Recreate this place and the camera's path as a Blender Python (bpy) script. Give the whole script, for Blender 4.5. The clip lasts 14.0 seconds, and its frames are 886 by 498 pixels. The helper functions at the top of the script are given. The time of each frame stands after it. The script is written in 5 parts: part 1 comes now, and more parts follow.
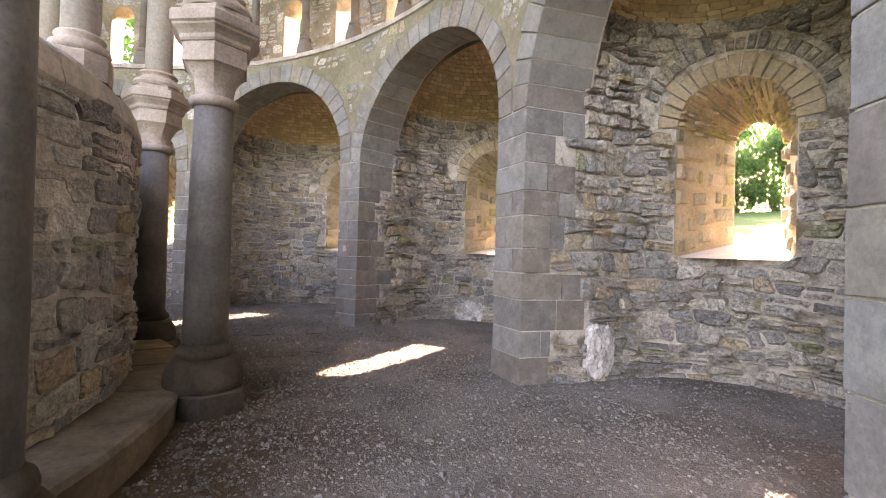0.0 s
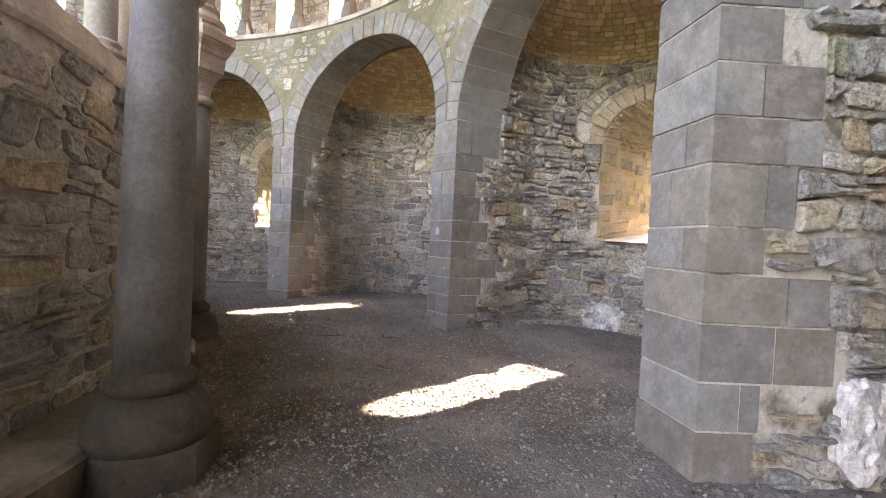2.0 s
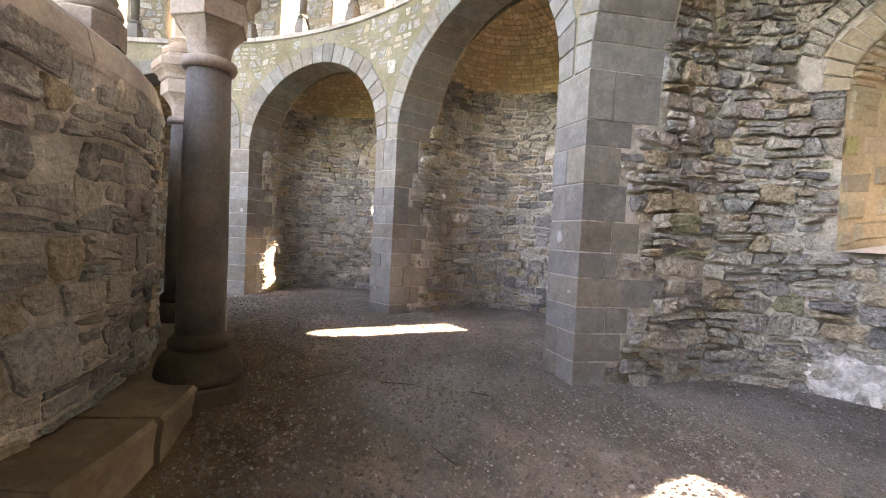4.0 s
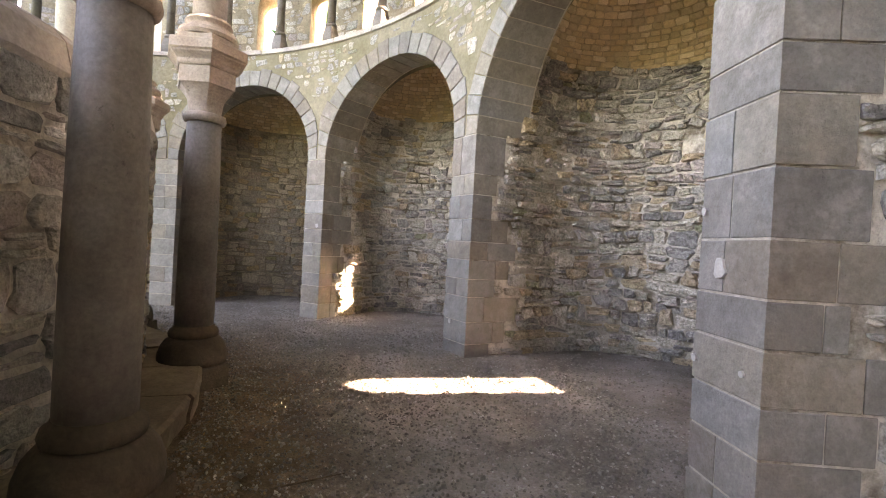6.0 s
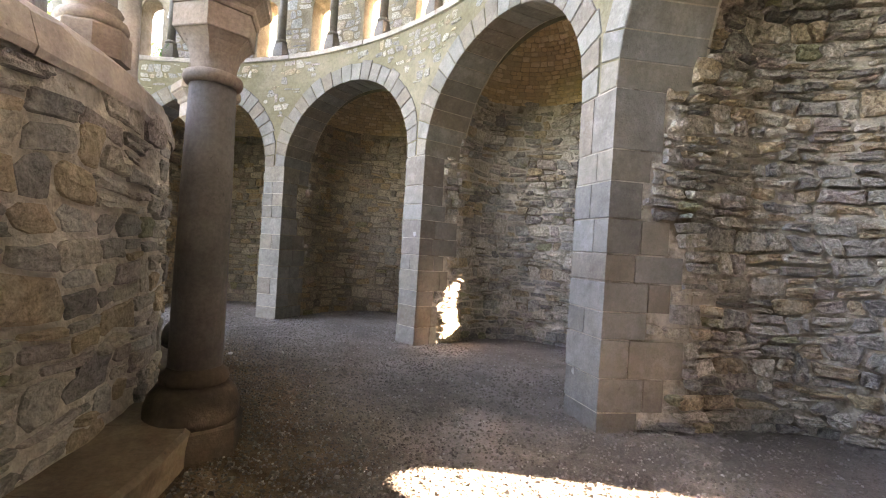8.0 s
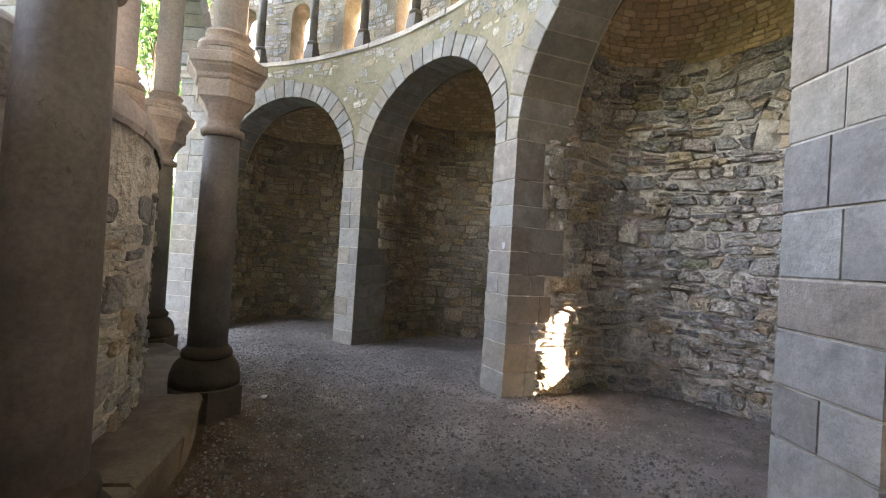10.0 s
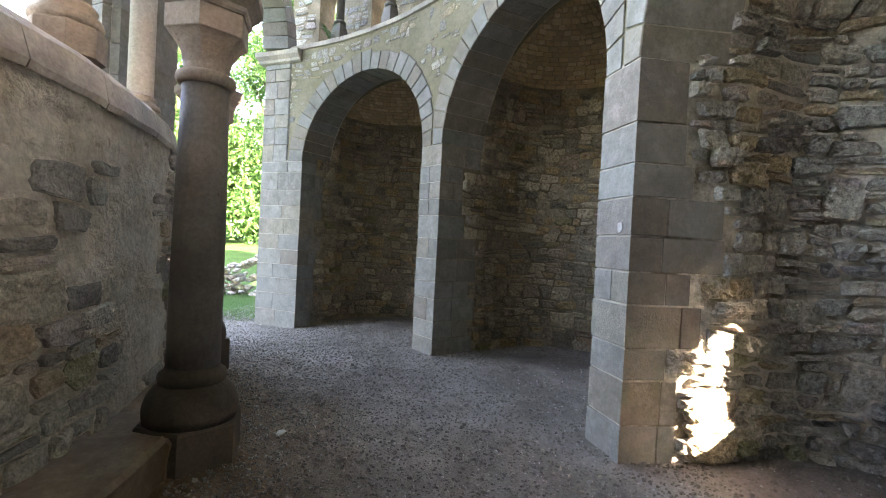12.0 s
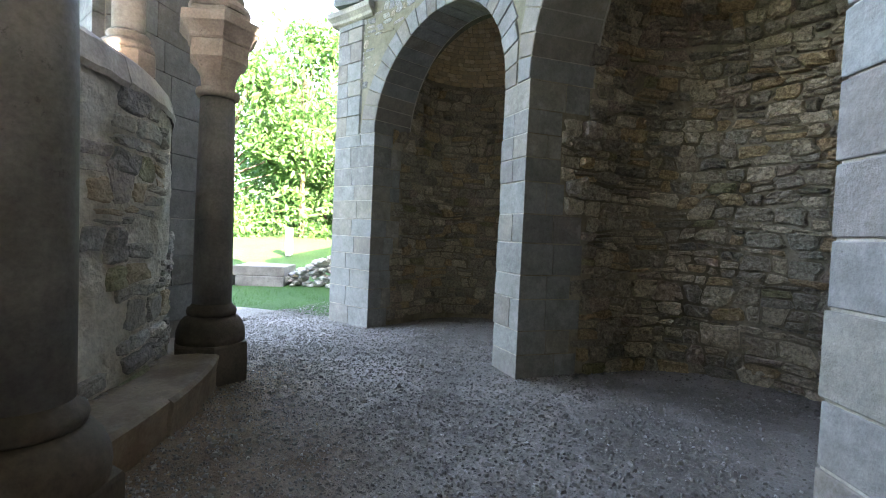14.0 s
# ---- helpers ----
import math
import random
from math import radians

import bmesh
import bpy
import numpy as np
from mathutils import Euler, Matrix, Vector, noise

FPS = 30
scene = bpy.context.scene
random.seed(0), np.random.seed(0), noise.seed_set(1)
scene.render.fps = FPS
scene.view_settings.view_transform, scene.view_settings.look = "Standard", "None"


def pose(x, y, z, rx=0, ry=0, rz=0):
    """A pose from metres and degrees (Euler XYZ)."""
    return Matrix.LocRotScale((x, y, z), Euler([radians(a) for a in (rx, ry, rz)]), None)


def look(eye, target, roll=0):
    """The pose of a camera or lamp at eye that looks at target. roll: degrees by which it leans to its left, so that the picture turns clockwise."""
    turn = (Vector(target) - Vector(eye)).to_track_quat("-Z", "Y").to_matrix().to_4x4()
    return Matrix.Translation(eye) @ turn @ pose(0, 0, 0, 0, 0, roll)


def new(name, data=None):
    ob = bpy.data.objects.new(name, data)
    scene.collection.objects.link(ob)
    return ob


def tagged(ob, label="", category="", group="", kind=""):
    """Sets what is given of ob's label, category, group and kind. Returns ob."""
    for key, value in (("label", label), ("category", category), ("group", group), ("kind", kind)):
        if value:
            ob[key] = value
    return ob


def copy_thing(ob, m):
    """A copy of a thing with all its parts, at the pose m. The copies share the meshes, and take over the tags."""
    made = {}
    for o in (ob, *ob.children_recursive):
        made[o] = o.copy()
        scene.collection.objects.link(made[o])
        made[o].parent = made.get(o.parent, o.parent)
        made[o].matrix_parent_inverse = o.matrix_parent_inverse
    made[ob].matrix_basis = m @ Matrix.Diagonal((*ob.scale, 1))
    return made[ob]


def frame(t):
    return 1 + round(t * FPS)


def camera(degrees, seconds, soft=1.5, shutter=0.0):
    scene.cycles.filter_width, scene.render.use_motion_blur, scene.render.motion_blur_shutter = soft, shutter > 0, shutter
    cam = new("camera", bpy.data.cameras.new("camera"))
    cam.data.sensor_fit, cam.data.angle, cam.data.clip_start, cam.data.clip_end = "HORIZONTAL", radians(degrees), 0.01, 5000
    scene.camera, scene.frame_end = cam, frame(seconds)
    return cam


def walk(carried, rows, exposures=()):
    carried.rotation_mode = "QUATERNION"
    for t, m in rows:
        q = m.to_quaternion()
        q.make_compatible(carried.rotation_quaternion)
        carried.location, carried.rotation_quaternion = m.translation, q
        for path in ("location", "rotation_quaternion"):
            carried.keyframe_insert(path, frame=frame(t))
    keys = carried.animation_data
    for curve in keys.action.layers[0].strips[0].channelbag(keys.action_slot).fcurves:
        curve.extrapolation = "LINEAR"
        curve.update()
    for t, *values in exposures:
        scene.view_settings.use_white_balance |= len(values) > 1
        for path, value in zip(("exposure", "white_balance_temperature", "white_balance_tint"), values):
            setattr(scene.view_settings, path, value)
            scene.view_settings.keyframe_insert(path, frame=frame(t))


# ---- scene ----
cam = camera(88.7, 14.0, 1.0)
PATH = [
    (0, (6.754, -1.939, 1.432), (6.745, 0.061, 1.465), 1.8),
    (0.5, (6.805, -1.424, 1.402), (6.674, 0.572, 1.429), 2.0),
    (1, (6.89, -0.922, 1.429), (6.618, 1.06, 1.445), 2.2),
    (1.5, (6.869, -0.38, 1.409), (6.452, 1.575, 1.404), 2.7),
    (2, (6.898, 0.115, 1.391), (6.326, 2.031, 1.352), 2.9),
    (2.5, (6.909, 0.632, 1.451), (6.182, 2.494, 1.387), 2.9),
    (3, (6.791, 1.149, 1.443), (5.908, 2.941, 1.373), 2.7),
    (3.2, (6.75, 1.344, 1.443), (5.805, 3.105, 1.379), 2.7),
    (5.3, (6.185, 3.242, 1.575), (4.787, 4.672, 1.525), 2.9),
    (5.5, (6.111, 3.409, 1.582), (4.678, 4.803, 1.543), 2.9),
    (6, (5.797, 3.782, 1.567), (4.268, 5.071, 1.55), 3.2),
    (6.5, (5.511, 4.113, 1.561), (3.887, 5.282, 1.553), 3.2),
    (7, (5.198, 4.529, 1.577), (3.491, 5.571, 1.564), 3.2),
    (7.5, (4.793, 4.848, 1.529), (3.014, 5.762, 1.517), 3.1),
    (7.7, (4.642, 4.988, 1.544), (2.835, 5.846, 1.539), 3.3),
    (10, (2.703, 6.224, 1.638), (0.72, 6.481, 1.668), 3.7),
    (10.5, (2.286, 6.399, 1.641), (0.289, 6.512, 1.666), 3.5),
    (11, (1.875, 6.552, 1.667), (-0.125, 6.533, 1.677), 3.2),
    (11.5, (1.425, 6.762, 1.64), (-0.569, 6.605, 1.637), 3.1),
    (12, (1.001, 6.822, 1.609), (-0.979, 6.538, 1.585), 3.0),
    (12.5, (0.506, 6.843, 1.608), (-1.451, 6.431, 1.568), 3.1),
    (13, (-0.065, 6.934, 1.554), (-1.988, 6.389, 1.488), 3.0),
    (13.5, (-0.533, 6.927, 1.473), (-2.42, 6.268, 1.4), 2.5),
    (14, (-1.031, 6.952, 1.415), (-2.859, 6.144, 1.351), 2.6),
]
walk(cam, [(t, look(eye, target, roll)) for t, eye, target, roll in PATH],
     [(0.0, 4.66, 9600, 34), (3.0, 5.03, 9300, 30), (6.0, 5.2, 9900, 30), (7.5, 5.27, 9500, 29), (11.0, 5.0, 8700, 23), (14.0, 5.1, 7500, 16)])

# ---- world and sun ----
SUN_AZ, SUN_EL = 60.5, 28.3
world = bpy.data.worlds.new("sky")
scene.world = world
world.use_nodes = True
wn = world.node_tree.nodes
sky = wn.new("ShaderNodeTexSky")
sky.sky_type = 'NISHITA'
sky.sun_disc = False
sky.sun_elevation = radians(SUN_EL)
sky.sun_rotation = radians(90 - SUN_AZ)
sky.air_density, sky.dust_density = 1.0, 2.5
wn["Background"].inputs[1].default_value = 0.15
world.node_tree.links.new(sky.outputs[0], wn["Background"].inputs[0])
sun = new("sun", bpy.data.lights.new("sun", 'SUN'))
sun.data.energy, sun.data.angle, sun.data.color = 5.0, radians(0.55), (1.0, 0.93, 0.82)
sun_from = Vector((math.cos(radians(SUN_AZ)) * math.cos(radians(SUN_EL)),
                   math.sin(radians(SUN_AZ)) * math.cos(radians(SUN_EL)), math.sin(radians(SUN_EL))))
sun.matrix_world = look(sun_from * 60, (0, 0, 0))


# ---- materials ----
def material(name, build, rough=0.85, bump=0.3, bump_scale=60.0, bump_dist=0.01):
    """A rough procedural surface: build(nodes, links, coords) returns the colour socket."""
    m = bpy.data.materials.new(name)
    m.use_nodes = True
    n, l = m.node_tree.nodes, m.node_tree.links
    b = n["Principled BSDF"]
    b.inputs["Roughness"].default_value = rough
    b.inputs["Specular IOR Level"].default_value = 0.25
    co = n.new("ShaderNodeTexCoord").outputs["Object"]
    l.new(build(n, l, co), b.inputs["Base Color"])
    if bump:
        t = noise_node(n, l, co, bump_scale, 8.0, 0.62)
        t2 = noise_node(n, l, co, bump_scale * 0.17, 4.0, 0.6)
        add = n.new("ShaderNodeMath")
        add.operation = 'ADD'
        l.new(t, add.inputs[0])
        l.new(t2, add.inputs[1])
        bp = n.new("ShaderNodeBump")
        bp.inputs["Strength"].default_value = bump
        bp.inputs["Distance"].default_value = bump_dist
        l.new(add.outputs[0], bp.inputs["Height"])
        l.new(bp.outputs[0], b.inputs["Normal"])
    return m


def noise_node(n, l, co, scale, detail=4.0, rough=0.6):
    t = n.new("ShaderNodeTexNoise")
    t.inputs["Scale"].default_value = scale
    t.inputs["Detail"].default_value = detail
    t.inputs["Roughness"].default_value = rough
    l.new(co, t.inputs["Vector"])
    return t.outputs[0]


def ramp(n, l, fac, stops, mode='LINEAR'):
    r = n.new("ShaderNodeValToRGB")
    r.color_ramp.interpolation = mode
    while len(r.color_ramp.elements) < len(stops):
        r.color_ramp.elements.new(0.5)
    for e, (p, c) in zip(r.color_ramp.elements, stops):
        e.position, e.color = p, (*c, 1)
    l.new(fac, r.inputs[0])
    return r.outputs[0]


def mix(n, l, a, b, fac, blend='MIX'):
    m = n.new("ShaderNodeMix")
    m.data_type, m.blend_type = 'RGBA', blend
    for sock, v in ((m.inputs[6], a), (m.inputs[7], b), (m.inputs[0], fac)):
        if isinstance(v, (tuple, float, int)):
            sock.default_value = (*v, 1) if isinstance(v, tuple) else v
        else:
            l.new(v, sock)
    return m.outputs[2]


def pieces(stops, source, stain=(0.5, 0.48, 0.42), stain_amount=0.5, grain=0.35, moss=0.0):
    """Colour of stones that differ from piece to piece, with stains and grain."""
    def build(n, l, co):
        if source == "island":
            rnd = n.new("ShaderNodeNewGeometry").outputs["Random Per Island"]
        else:
            rnd = n.new("ShaderNodeObjectInfo").outputs["Random"]
        base = ramp(n, l, rnd, stops, 'CONSTANT')
        big = ramp(n, l, noise_node(n, l, co, 1.1, 3), [(0.40, (0, 0, 0)), (0.68, (1, 1, 1))])
        fine = noise_node(n, l, co, 24, 6, 0.7)
        mid = noise_node(n, l, co, 6, 5, 0.65)
        g = ramp(n, l, fine, [(0.25, (1 - grain,) * 3), (0.75, (1 + grain * 0.4,) * 3)])
        c = mix(n, l, base, g, 1.0, 'MULTIPLY')
        crust = ramp(n, l, noise_node(n, l, co, 60, 9, 0.78), [(0.32, (1 - grain * 0.8,) * 3), (0.52, (1.0,) * 3), (0.72, (1 + grain * 0.3,) * 3)])
        c = mix(n, l, c, crust, 1.0, 'MULTIPLY')
        patch = ramp(n, l, mid, [(0.50, (0, 0, 0)), (0.62, (1, 1, 1))])
        both = n.new("ShaderNodeMath")
        both.operation = 'MULTIPLY'
        l.new(big, both.inputs[0])
        l.new(patch, both.inputs[1])
        half = n.new("ShaderNodeMath")
        half.operation = 'MULTIPLY'
        half.inputs[1].default_value = stain_amount
        l.new(both.outputs[0], half.inputs[0])
        c = mix(n, l, c, stain, half.outputs[0])
        if moss:
            shift = n.new("ShaderNodeMapping")
            shift.inputs["Location"].default_value = (7.3, 2.1, 4.4)
            l.new(co, shift.inputs["Vector"])
            where = ramp(n, l, noise_node(n, l, shift.outputs[0], 1.7, 5, 0.7), [(0.60, (0, 0, 0)), (0.72, (moss, moss, moss))])
            c = mix(n, l, c, (0.17, 0.175, 0.06), where)
        return c
    return build


def dressed(source):
    """Colour of squared blocks: tone by block, cloudy weathering, sparse pits and pale lime flecks."""
    def build(n, l, co):
        c = pieces(ASHLAR, source, (0.42, 0.41, 0.40), 0.30, 0.22)(n, l, co)
        cloud = ramp(n, l, noise_node(n, l, co, 4.5, 7, 0.72), [(0.30, (0.72, 0.70, 0.68)), (0.50, (1.0,) * 3), (0.70, (1.22, 1.2, 1.17))])
        c = mix(n, l, c, cloud, 1.0, 'MULTIPLY')
        pits = ramp(n, l, noise_node(n, l, co, 17, 9, 0.8), [(0.30, (0.45,) * 3), (0.38, (1.0,) * 3)])
        c = mix(n, l, c, pits, 1.0, 'MULTIPLY')
        fleck = ramp(n, l, noise_node(n, l, co, 9, 10, 0.85), [(0.66, (0, 0, 0)), (0.72, (0.6,) * 3)])
        return mix(n, l, c, (0.52, 0.50, 0.47), fleck)
    return build


def two_tone(a, b, scale, c=None, fine=30.0, lo=0.4, hi=0.62):
    """Colour that wanders between a and b, with fine speckle c."""
    def build(n, l, co):
        col = mix(n, l, a, b, ramp(n, l, noise_node(n, l, co, scale, 6, 0.65), [(lo, (0, 0, 0)), (hi, (1, 1, 1))]))
        g = ramp(n, l, noise_node(n, l, co, fine, 6, 0.7), [(0.3, (0.7,) * 3), (0.7, (1.12,) * 3)])
        col = mix(n, l, col, g, 1.0, 'MULTIPLY')
        if c:
            sp = ramp(n, l, noise_node(n, l, co, fine * 0.35, 8, 0.75), [(0.60, (0, 0, 0)), (0.68, (1, 1, 1))])
            col = mix(n, l, col, c, sp)
        return col
    return build


RUBBLE = [(0.0, (0.492, 0.461, 0.413)), (0.12, (0.381, 0.369, 0.351)), (0.25, (0.579, 0.536, 0.461)), (0.38, (0.437, 0.419, 0.394)),
          (0.50, (0.529, 0.431, 0.320)), (0.58, (0.296, 0.289, 0.283)), (0.65, (0.652, 0.609, 0.542)), (0.76, (0.481, 0.424, 0.400)),
          (0.85, (0.419, 0.419, 0.394)), (0.92, (0.554, 0.461, 0.326)), (0.975, (0.357, 0.363, 0.246))]
# rubble tones browned and darkened for the warm shade of the last niches
SHADED_RUBBLE = [(q, (c[0] * 0.86, c[1] * 0.77, c[2] * 0.64)) for q, c in RUBBLE]
ASHLAR = [(0.0, (0.230, 0.220, 0.205)), (0.16, (0.255, 0.253, 0.239)), (0.32, (0.212, 0.190, 0.170)), (0.46, (0.225, 0.226, 0.219)),
          (0.60, (0.250, 0.231, 0.199)), (0.72, (0.197, 0.190, 0.178)), (0.84, (0.239, 0.236, 0.224)), (0.93, (0.220, 0.195, 0.167))]
TUFF = [(0.0, (0.66, 0.50, 0.31)), (0.25, (0.58, 0.43, 0.26)), (0.5, (0.72, 0.58, 0.39)), (0.75, (0.52, 0.40, 0.26))]
M_RUBBLE = material("rubble_stone", pieces(RUBBLE, "object", stain_amount=0.6, grain=0.75, moss=0.7), bump=1.0, bump_scale=24, bump_dist=0.05)
M_RUBBLE_S = material("rubble_stone_rest", pieces(RUBBLE, "island", stain_amount=0.6, grain=0.75, moss=0.7), bump=1.0, bump_scale=24, bump_dist=0.05)
M_SHADED = material("shaded_rubble_stone", pieces(SHADED_RUBBLE, "object", stain=(0.34, 0.29, 0.22), stain_amount=0.5, grain=0.7, moss=0.5), bump=1.0, bump_scale=24, bump_dist=0.05)
M_SHADED_S = material("shaded_rubble_stone_rest", pieces(SHADED_RUBBLE, "island", stain=(0.34, 0.29, 0.22), stain_amount=0.5, grain=0.7, moss=0.5), bump=1.0, bump_scale=24, bump_dist=0.05)
M_LOWSTONE = material("low_wall_stone", pieces([(q, tuple(min(0.6, v * 1.05) for v in c)) for q, c in RUBBLE], "object", stain=(0.60, 0.54, 0.45), stain_amount=0.55, grain=0.6), bump=1.0, bump_scale=24, bump_dist=0.05)
M_LOWSTONE_S = material("low_wall_stone_rest", pieces([(q, tuple(min(0.6, v * 1.05) for v in c)) for q, c in RUBBLE], "island", stain=(0.60, 0.54, 0.45), stain_amount=0.55, grain=0.6), bump=1.0, bump_scale=24, bump_dist=0.05)
M_MORTAR = material("lime_mortar", two_tone((0.19, 0.165, 0.13), (0.60, 0.56, 0.495), 2.3, (0.24, 0.21, 0.17), 22, 0.40, 0.54), bump=1.0, bump_scale=20, bump_dist=0.04)
M_BROWNMORTAR = material("brown_mortar", two_tone((0.200, 0.165, 0.115), (0.340, 0.295, 0.220), 1.8, (0.130, 0.105, 0.075), 22), bump=0.9, bump_scale=22, bump_dist=0.03)
M_ASHLAR = material("dressed_stone", dressed("object"), bump=0.7, bump_scale=46, bump_dist=0.010)
M_JOINT = material("joint_mortar", two_tone((0.36, 0.325, 0.27), (0.48, 0.44, 0.385), 3.0, (0.25, 0.22, 0.18), 26), bump=0.6, bump_scale=40)
M_TUFF = material("tuff_block", pieces(TUFF, "island", (0.36, 0.30, 0.20), 0.5, 0.3), bump=0.5, bump_scale=30, bump_dist=0.012)
M_TUFF_O = material("tuff_piece", pieces(TUFF, "object", (0.36, 0.30, 0.20), 0.5, 0.3), bump=0.5, bump_scale=30, bump_dist=0.012)
M_TUFFMORTAR = material("tuff_mortar", two_tone((0.34, 0.26, 0.16), (0.46, 0.37, 0.25), 2.0), bump=0.6, bump_scale=30, bump_dist=0.015)
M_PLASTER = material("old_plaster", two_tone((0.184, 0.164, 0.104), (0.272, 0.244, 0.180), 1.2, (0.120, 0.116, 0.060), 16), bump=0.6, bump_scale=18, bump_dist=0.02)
M_LOWPLASTER = material("worn_wall_plaster", two_tone((0.60, 0.545, 0.46), (0.82, 0.78, 0.715), 1.6, (0.36, 0.31, 0.24), 14, 0.36, 0.60), bump=1.0, bump_scale=17, bump_dist=0.10)
M_COLUMN = material("column_stone", two_tone((0.115, 0.106, 0.096), (0.22, 0.204, 0.188), 1.1, (0.078, 0.072, 0.066), 34), rough=0.6, bump=0.25, bump_scale=60, bump_dist=0.004)
M_CAPITAL = material("capital_stone", two_tone((0.29, 0.24, 0.205), (0.41, 0.355, 0.31), 2.6, (0.20, 0.17, 0.145), 40), bump=0.35, bump_scale=60, bump_dist=0.005)
M_SHAFT = material("pale_shaft_stone", two_tone((0.42, 0.40, 0.38), (0.50, 0.48, 0.46), 2.0), bump=0.2, bump_scale=60, bump_dist=0.004)
M_BENCH = material("bench_slab", two_tone((0.125, 0.094, 0.066), (0.230, 0.182, 0.134), 2.0, (0.085, 0.069, 0.052), 30), bump=0.5, bump_scale=36, bump_dist=0.01)
M_BASE = material("column_base_stone", two_tone((0.061, 0.048, 0.036), (0.106, 0.085, 0.066), 2.0, (0.043, 0.036, 0.029), 30), bump=0.5, bump_scale=36, bump_dist=0.01)
M_COPING = material("coping_stone", two_tone((0.33, 0.30, 0.28), (0.52, 0.47, 0.42), 1.6, (0.24, 0.22, 0.20), 30), bump=0.5, bump_scale=36, bump_dist=0.01)
def gravel_colour(n, l, co):
    stone = two_tone((0.155, 0.137, 0.122), (0.275, 0.25, 0.228), 0.8, (0.44, 0.415, 0.385), 46)(n, l, co)
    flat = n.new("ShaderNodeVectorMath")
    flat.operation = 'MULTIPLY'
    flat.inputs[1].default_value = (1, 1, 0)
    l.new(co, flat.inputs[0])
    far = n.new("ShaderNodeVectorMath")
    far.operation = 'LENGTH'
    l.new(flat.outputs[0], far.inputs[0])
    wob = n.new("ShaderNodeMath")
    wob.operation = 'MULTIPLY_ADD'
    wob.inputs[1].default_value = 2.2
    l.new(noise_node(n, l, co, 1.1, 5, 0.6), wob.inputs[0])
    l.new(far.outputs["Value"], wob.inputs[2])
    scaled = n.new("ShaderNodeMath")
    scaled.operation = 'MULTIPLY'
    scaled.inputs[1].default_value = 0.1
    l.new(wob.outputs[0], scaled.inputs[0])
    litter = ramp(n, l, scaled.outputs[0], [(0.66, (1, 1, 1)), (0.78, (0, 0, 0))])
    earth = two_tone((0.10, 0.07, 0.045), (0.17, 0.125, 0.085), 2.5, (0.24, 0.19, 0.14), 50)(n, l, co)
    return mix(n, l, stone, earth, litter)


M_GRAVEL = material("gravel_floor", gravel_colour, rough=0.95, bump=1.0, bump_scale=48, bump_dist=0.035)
M_PEBBLE = material("pebble", pieces([(0.0, (0.165, 0.15, 0.135)), (0.3, (0.25, 0.232, 0.215)), (0.62, (0.19, 0.172, 0.157)), (0.95, (0.38, 0.36, 0.335))], "island", stain_amount=0.0), bump=0.2)
M_GRASS = material("meadow", two_tone((0.022, 0.066, 0.011), (0.036, 0.088, 0.017), 0.35, None, 14), rough=1.0, bump=1.0, bump_scale=30, bump_dist=0.05)
M_BLADE = material("grass_blades", two_tone((0.036, 0.088, 0.016), (0.06, 0.115, 0.026), 3.0), bump=0)
M_BARK = material("bark", two_tone((0.05, 0.04, 0.03), (0.09, 0.072, 0.052), 4.0), bump=0.8, bump_scale=20, bump_dist=0.03)
M_WINDOWSTONE = material("window_surround_stone", pieces([(0.0, (0.42, 0.32, 0.23)), (0.22, (0.36, 0.29, 0.19)), (0.42, (0.27, 0.235, 0.17)), (0.58, (0.45, 0.37, 0.27)), (0.78, (0.32, 0.29, 0.13)), (0.88, (0.38, 0.29, 0.21))], "island", stain_amount=0.4), bump=0.6, bump_scale=26, bump_dist=0.015)
M_SILL = material("sill_mortar", two_tone((0.44, 0.40, 0.34), (0.52, 0.48, 0.42), 2.5), bump=0.4)
M_PALE = material("weathered_pale_stone", two_tone((0.42, 0.40, 0.38), (0.78, 0.75, 0.73), 5.0, (0.13, 0.12, 0.115), 20), bump=0.9, bump_scale=18, bump_dist=0.03)
M_WOOD = material("dry_twig", two_tone((0.08, 0.06, 0.04), (0.14, 0.11, 0.08), 8.0), bump=0)
M_LEAF = material("leaves", pieces([(0.0, (0.030, 0.075, 0.022)), (0.3, (0.048, 0.105, 0.03)), (0.6, (0.062, 0.12, 0.034)), (0.85, (0.026, 0.062, 0.026))], "island", stain_amount=0.0, grain=0.1), rough=0.55, bump=0)
for leaf in (M_LEAF, M_BLADE):
    ln, ll = leaf.node_tree.nodes, leaf.node_tree.links
    tr = ln.new("ShaderNodeBsdfTranslucent")
    tr.inputs[0].default_value = (0.075, 0.20, 0.055, 1)
    ms = ln.new("ShaderNodeMixShader")
    ms.inputs[0].default_value = 0.3
    ll.new(ln["Principled BSDF"].outputs[0], ms.inputs[1])
    ll.new(tr.outputs[0], ms.inputs[2])
    ll.new(ms.outputs[0], ln["Material Output"].inputs[0])


# ---- small helpers ----
def part(name, geo, mat, parent=None, label="", smooth=False):
    """One mesh object out of (verts, faces), under a thing or at top level."""
    me = bpy.data.meshes.new(name)
    me.from_pydata([tuple(v) for v in geo[0]], [], geo[1])
    me.materials.append(mat)
    if smooth:
        me.polygons.foreach_set("use_smooth", [True] * len(me.polygons))
    me.update()
    ob = new(name, me)
    if parent is not None:
        ob.parent = parent
    if label:
        ob["label"] = label
    return ob


def join(geos):
    vs, fs = [], []
    for v, f in geos:
        k = len(vs)
        vs.extend(v)
        fs.extend([tuple(i + k for i in q) for q in f])
    return vs, fs


